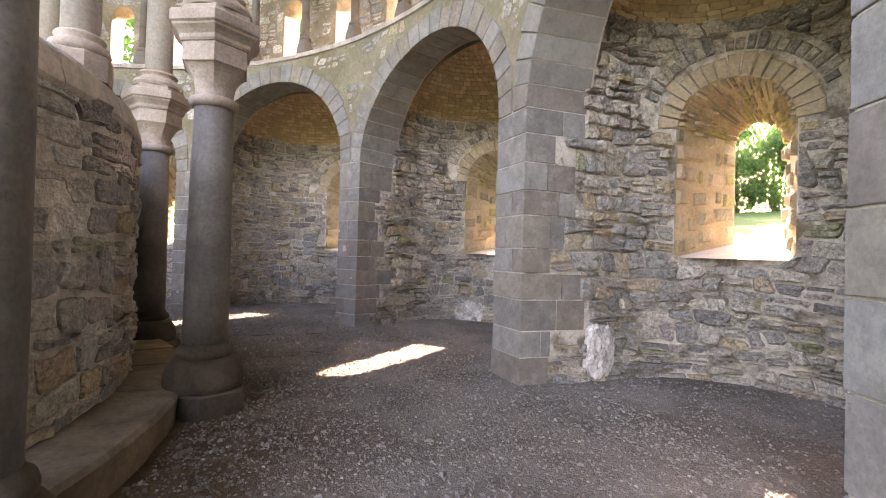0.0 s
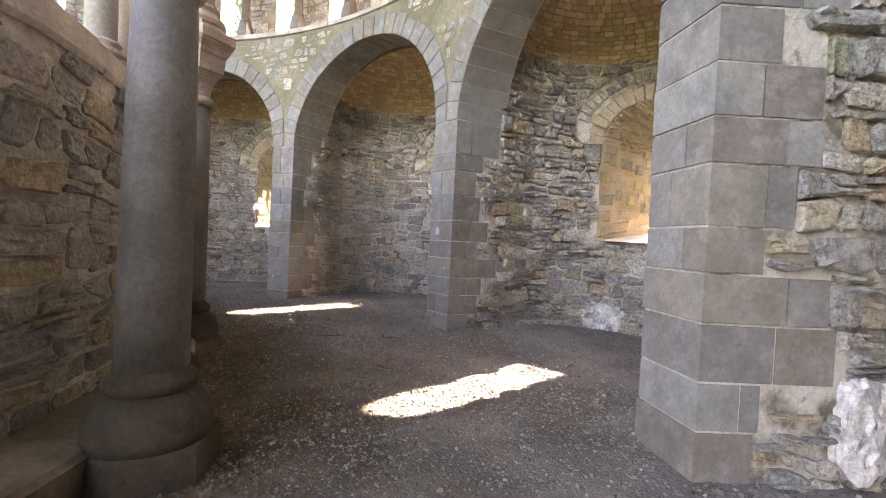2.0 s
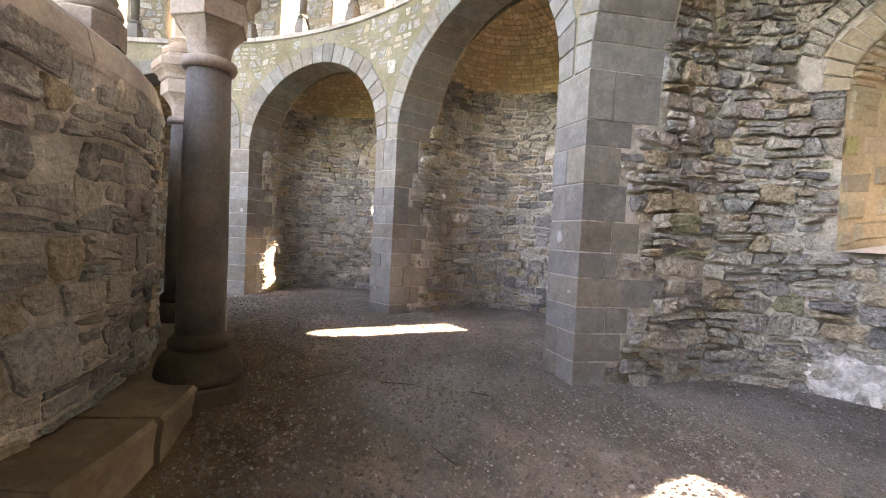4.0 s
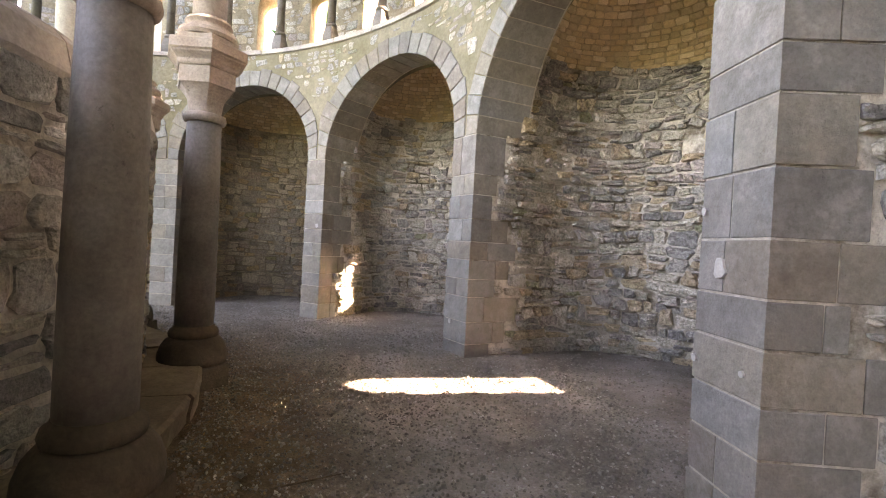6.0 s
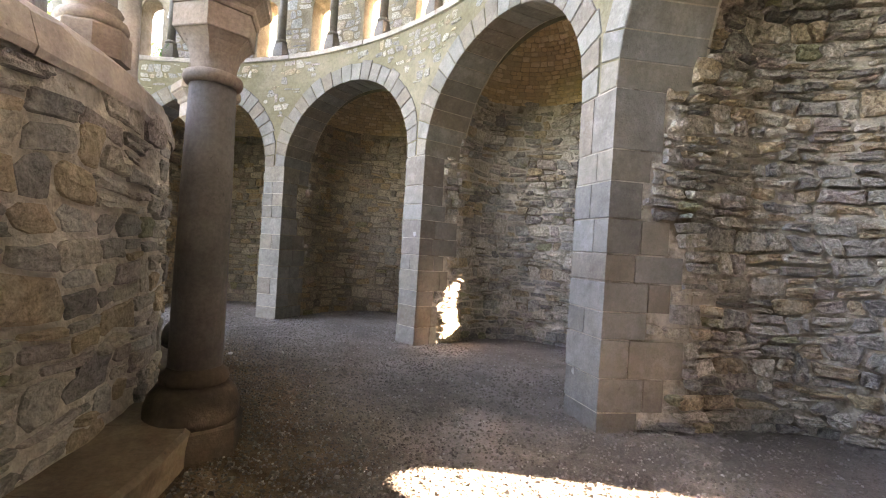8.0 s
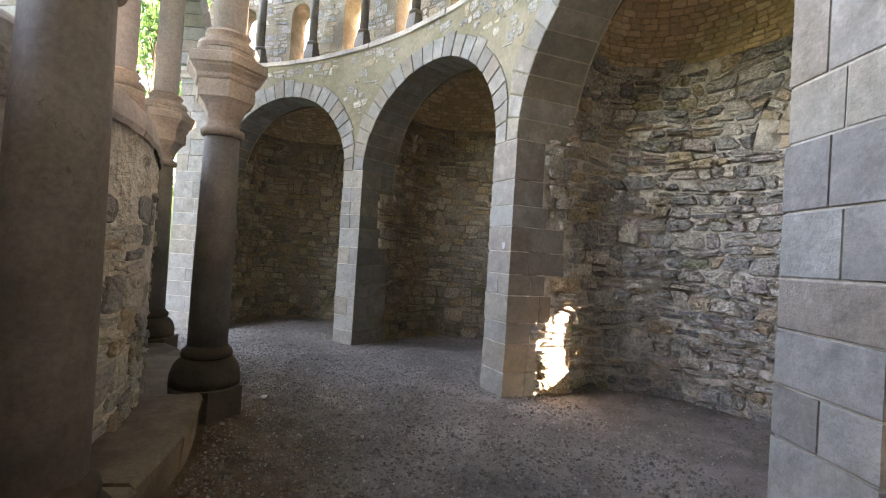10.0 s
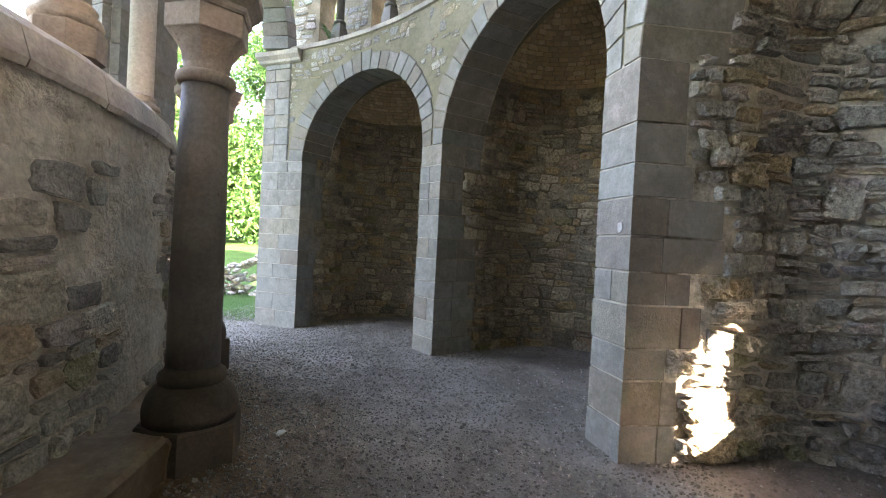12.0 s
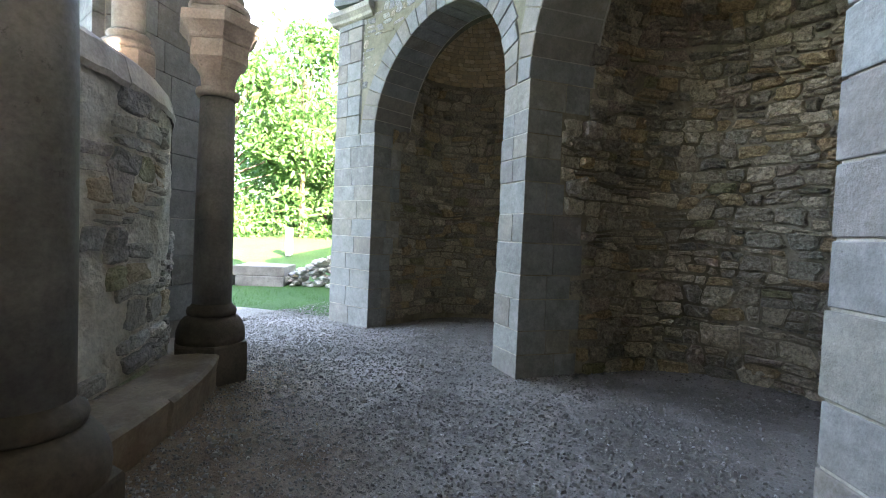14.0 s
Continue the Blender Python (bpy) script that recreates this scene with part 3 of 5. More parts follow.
    # rubble facing
    def keep(pts, cx, cy):
        if cy < floor_z(bay.mid) - 0.1 or cy > DOME_Z:
            return False
        z_lo, z_hi = min(p[1] for p in pts), max(p[1] for p in pts)
        rows = QUOINS.get((i + 1, "lo") if cx > 0 else (i, "hi"), [])
        reach = bay.total - max([d for a, b, d in rows if b > z_lo and a < z_hi] or [0.72]) - 0.012
        fitted = []
        for x, z in pts:
            x = max(-reach, min(reach, x))
            if s_w is not None:
                d = x - s_w
                if W_SILL - 0.06 < z < W_SPRING and abs(d) < W_IN + 0.02:
                    if z < W_SILL + 0.1 and abs(d) < W_IN - 0.1:
                        z = W_SILL - 0.06
                    else:
                        x = s_w + math.copysign(W_IN + 0.02, cx - s_w)
                elif z >= W_SPRING and math.hypot(d, z - W_SPRING) < W_IN + 0.53:
                    k = (W_IN + 0.53) / max(0.05, math.hypot(d, z - W_SPRING))
                    x, z = s_w + d * k, W_SPRING + (z - W_SPRING) * k
            fitted.append((x, z))
        if s_w is not None:
            d = cx - s_w
            if abs(d) < W_IN - 0.05 and W_SILL - 0.02 < cy < W_SPRING or cy >= W_SPRING and math.hypot(d, cy - W_SPRING) < W_IN + 0.46:
                return False
        us, zs = [p[0] for p in fitted], [p[1] for p in fitted]
        if max(us) - min(us) < 0.10 or max(zs) - min(zs) < 0.035:
            return False
        return fitted
    # last two niches take the shade-tinted rubble colours
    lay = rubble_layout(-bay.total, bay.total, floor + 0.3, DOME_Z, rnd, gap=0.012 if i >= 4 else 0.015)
    lay_stones(lay, bay.place, wall, rnd, M_SHADED if i >= 4 else M_RUBBLE, M_SHADED_S if i >= 4 else M_RUBBLE_S, keep, lambda x, z: x > 0 and z < 2.6, depth=(0.025, 0.085) if i >= 4 else (0.026, 0.09))
    # half dome
    vs, fs = [], []
    nt, ns = 12, 60
    for j in range(nt + 1):
        for k in range(ns + 1):
            s = (-1 + 2 * k / ns) * (bay.total - 0.8)
            vs.append(bay.dome(s, 2.6 * j / nt, 0.0))
    for j in range(nt):
        for k in range(ns):
            a = j * (ns + 1) + k
            fs.append((a, a + 1, a + ns + 2, a + ns + 1))
    dome = tagged(part("ceiling_%d" % (i + 1), (vs, fs), M_TUFFMORTAR), "half-domed niche ceiling of small yellowish tuff blocks", "ceiling", kind="structure")
    geos = []
    for pts in course_layout(-bay.total + 0.9, bay.total - 0.9, 0.0, 2.2, rnd, row=(0.09, 0.13), long=(1.2, 2.0), gap=0.008, wave=0.015):
        cx, cy = sum(p[0] for p in pts) / 8, sum(p[1] for p in pts) / 8
        shrink = math.cos(min(cy / 1.75, 1.4))
        if shrink < 0.45 and rnd.random() > shrink * 1.6:
            continue
        geos.append(stone_geo(pts, bay.dome, rnd.uniform(0.012, 0.03), rnd))
    v, f = join(geos)
    me = dome.data
    base_v, base_f = vs, fs
    allv, allf = join([(base_v, base_f), (v, f)])
    me.clear_geometry()
    me.from_pydata([tuple(p) for p in allv], [], allf)
    me.materials.append(M_TUFF)
    nb = len(base_f)
    for k, pl in enumerate(me.polygons):
        pl.material_index = 0 if k < nb else 1
    # roof over the niche
    vs, fs = [], []
    for j in range(7):
        for k in range(41):
            s = (-1 + 2 * k / 40) * bay.total
            u, v2, nu, nv = bay.uv(s)
            f = math.cos(j / 6 * 1.45)
            u2, v3 = u - nu * THICK, v2 - nv * THICK
            most = math.tan(radians(bay.half + 2.2)) * max(v3, 9.0)
            u2 = max(-most, min(most, u2))
            vs.append(bay.world(u2 * f, 9.0 + (max(v3, 9.0) - 9.0) * f, DOME_Z + 0.34 + 0.95 * math.sin(j / 6 * 1.45)))
    for j in range(6):
        for k in range(40):
            a = j * 41 + k
            fs.append((a, a + 1, a + 42, a + 41))
    tagged(part("roof_%d" % (i + 1), (vs, fs), M_COPING), "low stone roof over a chapel niche", "roof", kind="structure")


def on_face(bay, u, z, d=0.0):
    """A point on the curved arcade face, d in front of it."""
    a = math.asin(max(-0.95, min(0.95, u / R_FACE)))
    th = bay.mid + math.degrees(a)
    return ring(th, R_FACE - d, z)


def build_arch(i, bay):
    rnd = random.Random(300 + i)
    lo_pier, hi_pier = PIERS[i], PIERS[i + 1]
    lim_lo = (lo_pier[0] + lo_pier[1]) / 2 + 0.12 if i > 0 else lo_pier[0]
    lim_hi = (hi_pier[0] + hi_pier[1]) / 2 - 0.12 if i < 5 else hi_pier[1] - 3.6
    arch = tagged(new("arch"), "round arch of grey dressed voussoirs on stone piers", "arch", "arches of the outer arcade")
    arch.location = bay.world(0, bay.vc, bay.crown)
    base = arch.location.copy()
    n = 21 + i % 3
    for k in range(n):
        a0, a1 = math.pi * k / n + 0.004, math.pi * (k + 1) / n - 0.004
        r1 = bay.w + rnd.uniform(0.30, 0.38)
        front, back = 0.014 + rnd.uniform(-0.004, 0.006), -0.78
        vs = []
        for d in (front, back):
            for a, r in ((a0, bay.w), (a1, bay.w), (a1, r1), (a0, r1)):
                u, z = -math.cos(a) * r, SPRING + math.sin(a) * r
                al = math.degrees(math.asin(u / R_FACE)) + bay.mid
                al = min(max(al, lim_lo), lim_hi)
                if d > 0:
                    p = ring(al, R_FACE - d, z)
                else:
                    uu = u * (1 + 0.10)
                    p = bay.world(uu, 8.87, SPRING + (z - SPRING) * (1.03 if r > bay.w else 1.0))
                    if r == bay.w:
                        p = bay.world(-math.cos(a) * (bay.w + 0.10), 8.87, SPRING + math.sin(a) * (bay.w + 0.02))
                vs.append(p - base)
        # worn front edges
        cen = sum(vs[:4], Vector()) / 4
        f2 = [v.lerp(cen, 0.05) for v in vs[:4]]
        outd = (ring(bay.mid, 1, 0) * -1)
        ring2 = [v - outd * 0.012 for v in vs[:4]]
        verts = f2 + ring2 + vs[4:]
        faces = [(3, 2, 1, 0), (0, 1, 5, 4), (1, 2, 6, 5), (2, 3, 7, 6), (3, 0, 4, 7), (4, 5, 9, 8), (5, 6, 10, 9), (6, 7, 11, 10), (7, 4, 8, 11)]
        part("voussoir", (verts, faces), M_ASHLAR, arch)
    # soffit joints
    vs, fs = [], []
    for k in range(41):
        a = math.pi * k / 40
        vs.append(on_face(bay, -math.cos(a) * (bay.w + 0.008), SPRING + math.sin(a) * (bay.w + 0.008)) - base)
        vs.append(bay.world(-math.cos(a) * (bay.w + 0.11), 8.9, SPRING + math.sin(a) * (bay.w + 0.03)) - base)
    for k in range(40):
        fs.append((2 * k, 2 * k + 1, 2 * k + 3, 2 * k + 2))
    part("joint_mortar", (vs, fs), M_JOINT, arch)


def arch_top(theta, extra=0.008):
    """Lower edge of the arcade wall above the arches, at an angle round the arc."""
    for b in BAYS:
        if abs(theta - b.mid) <= b.half:
            u = R_FACE * math.sin(radians(theta - b.mid))
            return SPRING + math.sqrt(max(0.0, (b.w + extra) ** 2 - u * u))
    return SPRING - 0.02


def build_arcade_wall():
    cols = [-45 + 0.5 * k for k in range(430)]
    cols = sorted({round(c, 3) for c in cols if c < 169.6} | {round(e, 3) for p in PIERS for e in p})
    vs, fs = [], []

    def quad(p):
        k = len(vs)
        vs.extend(p)
        fs.append((k, k + 1, k + 2, k + 3))
    for a, b in zip(cols, cols[1:]):
        za, zb = arch_top(a + 1e-4), arch_top(b - 1e-4)
        if a < PIERS[0][0]:
            za = zb = -0.6
        steps = 5
        for j in range(steps):
            f0, f1 = j / steps, (j + 1) / steps
            quad([ring(a, R_FACE, za + (LEDGE - za) * f0), ring(b, R_FACE, zb + (LEDGE - zb) * f0), ring(b, R_FACE, zb + (LEDGE - zb) * f1), ring(a, R_FACE, za + (LEDGE - za) * f1)])
        quad([ring(a, R_FACE, LEDGE), ring(b, R_FACE, LEDGE), ring(b, 9.6, LEDGE + 0.04), ring(a, 9.6, LEDGE + 0.04)])
        zc, zd = max(za, 4.0), max(zb, 4.0)
        quad([ring(a, 8.98, zc), ring(b, 8.98, zd), ring(b, 8.98, LEDGE), ring(a, 8.98, LEDGE)])
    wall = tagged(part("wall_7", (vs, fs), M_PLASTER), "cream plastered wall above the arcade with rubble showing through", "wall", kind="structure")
    rnd = random.Random(77)

    def place(u, z, d):
        return ring(math.degrees(u / R_FACE), R_FACE - d, z)

    def keep(pts, cx, cy):
        th = math.degrees(cx / R_FACE)
        if th < -8 or th > 168.5 or cy > LEDGE - 0.1:
            return False
        for x, z in pts + [(cx, cy)]:
            t = math.degrees(x / R_FACE)
            for b in BAYS:
                if abs(t - b.mid) < b.half + 5:
                    u = R_FACE * math.sin(radians(t - b.mid))
                    if math.hypot(u, z - SPRING) < b.w + 0.40:
                        return False
            if z < SPRING + 0.4:
                return False
        return noise.noise((cx * 0.9, cy * 0.9, 5.0)) > -0.32 and rnd.random() < 0.75
    lay = rubble_layout(radians(-8) * R_FACE, radians(168) * R_FACE, SPRING, LEDGE, rnd, row=(0.09, 0.19), width=(0.08, 0.28), gap=0.022)
    lay_stones(lay, place, wall, rnd, M_RUBBLE, M_RUBBLE_S, keep, lambda x, z: True, depth=(0.003, 0.011))
    # ledge slabs
    th = -8.0
    while th < 168:
        w = rnd.uniform(5.5, 8.5)
        e = min(th + w - 0.1, 168.4)
        geos = []
        h0, h1 = LEDGE - 0.07, LEDGE + 0.045 + rnd.uniform(-0.006, 0.006)
        pr = rnd.uniform(0.025, 0.05)
        vs2, fs2 = [], []
        m = 5
        for k in range(m + 1):
            t = th + (e - th) * k / m
            vs2 += [ring(t, R_FACE - pr, h0 + 0.02), ring(t, R_FACE - pr, h1 - 0.015), ring(t, R_FACE - pr + 0.02, h1), ring(t, 8.95, h1), ring(t, R_FACE + 0.02, h0)]
        for k in range(m):
            for q in range(4):
                a = k * 5 + q
                fs2.append((a, a + 5, a + 6, a + 1))
            fs2.append((k * 5 + 4, k * 5 + 9, k * 5 + 5, k * 5))
        fs2 += [(0, 1, 2, 3, 4), tuple(m * 5 + q for q in (4, 3, 2, 1, 0))]
        part("ledge_slab", (vs2, fs2), M_COPING, wall)
        th += w


QUOINS = {}
LIME = {2: [(53.98, 1.52, 0.05), (55.1, 1.86, 0.02), (52.44, 0.98, 0.018), (55.2, 0.97, 0.02)], 4: [(110.35, 1.82, 0.04)], 3: [(84.4, 0.46, 0.03)]}


def build_pier(i):
    lo, hi = PIERS[i]
    rnd = random.Random(500 + i)
    pier = tagged(new("pier"), "grey dressed stone pier between chapel niches", "pier", "piers of the outer arcade")
    mid = (lo + hi) / 2
    base = ring(mid, R_FACE, floor_z(mid) - 0.15)
    pier.location = base
    b_prev, b_next = (BAYS[i - 1] if i > 0 else None), (BAYS[i] if i < 6 else None)

    def side(which, depth, out):
        """Plan point on a pier's flank, depth from its front corner, out in front of the niche wall."""
        if which == "lo":
            if b_prev is None:
                return ring(lo, R_FACE + depth, 0)
            return b_prev.place(b_prev.total - depth, 0, out)
        if b_next is None:
            return ring(hi, R_FACE + depth, 0)
        return b_next.place(-(b_next.total - depth), 0, out)

    def corner(which, pr):
        s = side(which, 0.0, pr)
        return s - ring(mid, 1, 0) * pr
    zc = floor_z(mid) - 0.35
    core = [corner("lo", 0), corner("hi", 0), side("hi", 0.9, 0), side("lo", 0.9, 0)]
    g = prism([(p.x - base.x, p.y - base.y) for p in core], zc - base.z, SPRING + 0.03 - base.z, 0.001)
    part("core", g, M_JOINT, pier)
    z = zc
    wide = i == 6
    top = 5.22 if wide else SPRING
    while z < top - 0.02:
        h = rnd.uniform(0.25, 0.38)
        if z < SPRING - 0.02 and SPRING - z - h < 0.2:
            h = SPRING - z
        h = min(h, top - z)
        pr = 0.008 + rnd.uniform(-0.003, 0.006)
        dl, dh = [0.24 + 0.26 * rnd.random() for _ in range(2)]
        cl, ch = corner("lo", pr), corner("hi", pr)
        if z > SPRING - 0.05:
            cl = cl.lerp(ch, 0.40)
        n_split = 2 if (wide or rnd.random() < 0.4) else 1
        cuts = [0.0, 1.0] if n_split == 1 else [0.0, rnd.uniform(0.33, 0.67), 1.0]
        sl, sh = side("lo", dl, pr), side("hi", dh, pr)
        for a, b in zip(cuts, cuts[1:]):
            ga, gb = (0.004 if a > 0 else 0.0), (0.004 if b < 1 else 0.0)
            poly = [cl.lerp(ch, a) , cl.lerp(ch, b), sl.lerp(sh, b), sl.lerp(sh, a)]
            if ga:
                t = (ch - cl).normalized() * 0.006
                poly[0], poly[3] = poly[0] + t, poly[3] + t
            if gb:
                t = (ch - cl).normalized() * 0.006
                poly[1], poly[2] = poly[1] - t, poly[2] - t
            part("block", prism([(p.x - base.x, p.y - base.y) for p in poly], z + 0.007 - base.z, z + h - 0.007 - base.z, 0.005), M_ASHLAR, pier)
        for which, d0 in (("lo", dl), ("hi", dh)):
            if z > SPRING - 0.05:
                continue
            if (which == "lo" and b_prev is None) or (which == "hi" and b_next is None):
                continue
            d1 = 0.52 + rnd.choice((-0.12, 0.0, 0.1, 0.26)) + rnd.uniform(-0.04, 0.04)
            if i == 4 and which == "lo" and z < 0.8:
                d1 = 0.46
            if d1 - d0 < 0.12:
                d1 = d0
            QUOINS.setdefault((i, which), []).append((z, z + h, d1))
            if d1 == d0:
                continue
            p0, p1 = side(which, d0 + 0.01, pr), side(which, d1, pr)
            q0, q1 = side(which, d0 + 0.01, -0.25), side(which, d1, -0.25)
            poly = [p0, q0, q1, p1] if which == "hi" else [p0, p1, q1, q0]
            part("block", prism([(p.x - base.x, p.y - base.y) for p in poly], z + 0.007 - base.z, z + h - 0.007 - base.z, 0.005), M_ASHLAR, pier)
        z += h
    for th, zz, s in LIME.get(i, ()):
        flake = [ring(th + math.degrees(s * rnd.uniform(0.7, 1.2) * math.cos(k * 0.57) / R_FACE), R_FACE - 0.026, zz + s * 1.2 * rnd.uniform(0.7, 1.2) * math.sin(k * 0.57)) - base for k in range(11)]
        back = [v + ring(mid, 0.03, 0) for v in flake]
        part("lime_patch", (flake + back, [tuple(range(11))] + [(k, (k + 1) % 11, 11 + (k + 1) % 11, 11 + k) for k in range(11)]), M_SHAFT, pier, "pale flaked lime patch")


for i in range(7):
    build_pier(i)
for i, bay in enumerate(BAYS):
    build_niche(i, bay, WINDOWS[i])
    build_arch(i, bay)
build_arcade_wall()


# ---- gallery above the arcade ----
def build_gallery():
    centres = [(a + b) / 2 for a, b in zip(SHAFTS, SHAFTS[1:])]
    r0, r1, z0, z1, half, spring = 8.92, 9.45, LEDGE + 0.03, 8.4, 0.25, 6.95
    cols = set()
    for c in centres:
        for k in range(13):
            cols.add(round(c + math.degrees((-half + half * k / 6) / r0), 3))
    cols |= {-30.0, 169.0}
    cols = sorted(c for c in cols if -30 <= c <= 169)
    vs, fs = [], []

    def quad(p):
        k = len(vs)
        vs.extend(p)
        fs.append((k, k + 1, k + 2, k + 3))
    for a, b in zip(cols, cols[1:]):
        m = (a + b) / 2
        near = min(centres, key=lambda c: abs(c - m))
        ua, ub = radians(a - near) * r0, radians(b - near) * r0
        hole = abs(radians(m - near) * r0) < half
        ta = top_of(ua, half, spring) if hole else z0
        tb = top_of(ub, half, spring) if hole else z0
        for r in (r0, r1):
            quad([ring(a, r, ta), ring(b, r, tb), ring(b, r, z1), ring(a, r, z1)])
        if hole:
            quad([ring(a, r0, ta), ring(b, r0, tb), ring(b, r1, tb), ring(a, r1, ta)])
        else:
            quad([ring(a, r0, z0), ring(a, r0, spring + 0.02), ring(a, r1, spring + 0.02), ring(a, r1, z0)])
            quad([ring(b, r0, z0), ring(b, r0, spring + 0.02), ring(b, r1, spring + 0.02), ring(b, r1, z0)])
        quad([ring(a, r0, z1), ring(b, r0, z1), ring(b, r1, z1), ring(a, r1, z1)])
    wall = tagged(part("wall_8", (vs, fs), M_BROWNMORTAR), "upper gallery wall of rubble with round-headed openings", "wall", kind="structure")
    rnd = random.Random(88)

    def place(u, z, d):
        return ring(math.degrees(u / r0), r0 - d, z)

    def keep(pts, cx, cy):
        for x, z in pts:
            t = math.degrees(x / r0)
            c = min(centres, key=lambda q: abs(q - t))
            u = radians(t - c) * r0
            if abs(u) < half + 0.01 and z < spring or math.hypot(u, z - spring) < half + 0.02:
                return False
        return cy < 8.2
    lay = rubble_layout(radians(20) * r0, radians(168) * r0, z0, 8.2, rnd, row=(0.10, 0.22), gap=0.014)
    lay_stones(lay, place, wall, rnd, M_RUBBLE, M_RUBBLE_S, keep, lambda x, z: False, depth=(0.008, 0.03))
    shaft = tagged(new("gallery_shaft"), "slender dark stone shaft on a tapered block base", "shaft", "gallery shafts on the ledge")
    z = LEDGE + 0.035
    part("base_block", lathe([(0.17, z), (0.17, z + 0.22), (0.13, z + 0.36), (0.125, z + 0.4)], 4, math.pi / 4), M_COLUMN, shaft)
    part("base_ring", lathe([(0.115, z + 0.4), (0.125, z + 0.43), (0.115, z + 0.46), (0.09, z + 0.48)], 16), M_COLUMN, shaft, smooth=True)
    part("shaft", lathe([(0.085, z + 0.47), (0.08, z + 2.4)], 16), M_COLUMN, shaft, smooth=True)
    first = True
    for t in SHAFTS:
        if t < -20 or t > 166:
            continue
        m = pose(*ring(t, 8.5, 0), 0, 0, t)
        if first:
            shaft.matrix_basis = m
            first = False
        else:
            copy_thing(shaft, m)


build_gallery()


# ---- vault over the ambulatory: unseen, shaped to limit the sky light ----
# end angle set by how much top light the west end gets
VAULT_END = 150.0


def build_vault():
    vs, fs = [], []
    n, m = 90, 10
    for i in range(n + 1):
        th = -45 + (VAULT_END + 45) * i / n
        for j in range(m + 1):
            f = j / m
            vs.append(ring(th, 4.1 + 5.45 * f, 12.2 - 3.8 * f + 0.8 * math.sin(math.pi * f)))
    for i in range(n):
        for j in range(m):
            a = i * (m + 1) + j
            fs.append((a, a + 1, a + m + 2, a + m + 1))
    tagged(part("ceiling_7", (vs, fs), M_PLASTER), "unseen plastered stone vault over the ambulatory", "ceiling", kind="structure")


build_vault()


def build_choir_dome():
    """Half dome over the choir inside the ring of columns, open to the nave."""
    vs, fs = [], []
    n, m = 60, 8
    for i in range(n + 1):
        th = -36 + 205 * i / n
        for j in range(m + 1):
            a = math.pi / 2 * j / m
            vs.append(ring(th, 4.12 * math.cos(a), 12.15 + 3.6 * math.sin(a)))
    for i in range(n):
        for j in range(m):
            a = i * (m + 1) + j
            fs.append((a, a + 1, a + m + 2, a + m + 1))
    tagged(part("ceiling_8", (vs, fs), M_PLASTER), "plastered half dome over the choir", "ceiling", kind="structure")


build_choir_dome()


# ---- inner ring: low wall, bench, columns ----
COLUMNS = [(-4.0, 5.08), (23.9, 5.1), (53.5, 4.92), (82.6, 4.9), (114.5, 5.0), (145.5, 5.22)]
W_END = 154.0


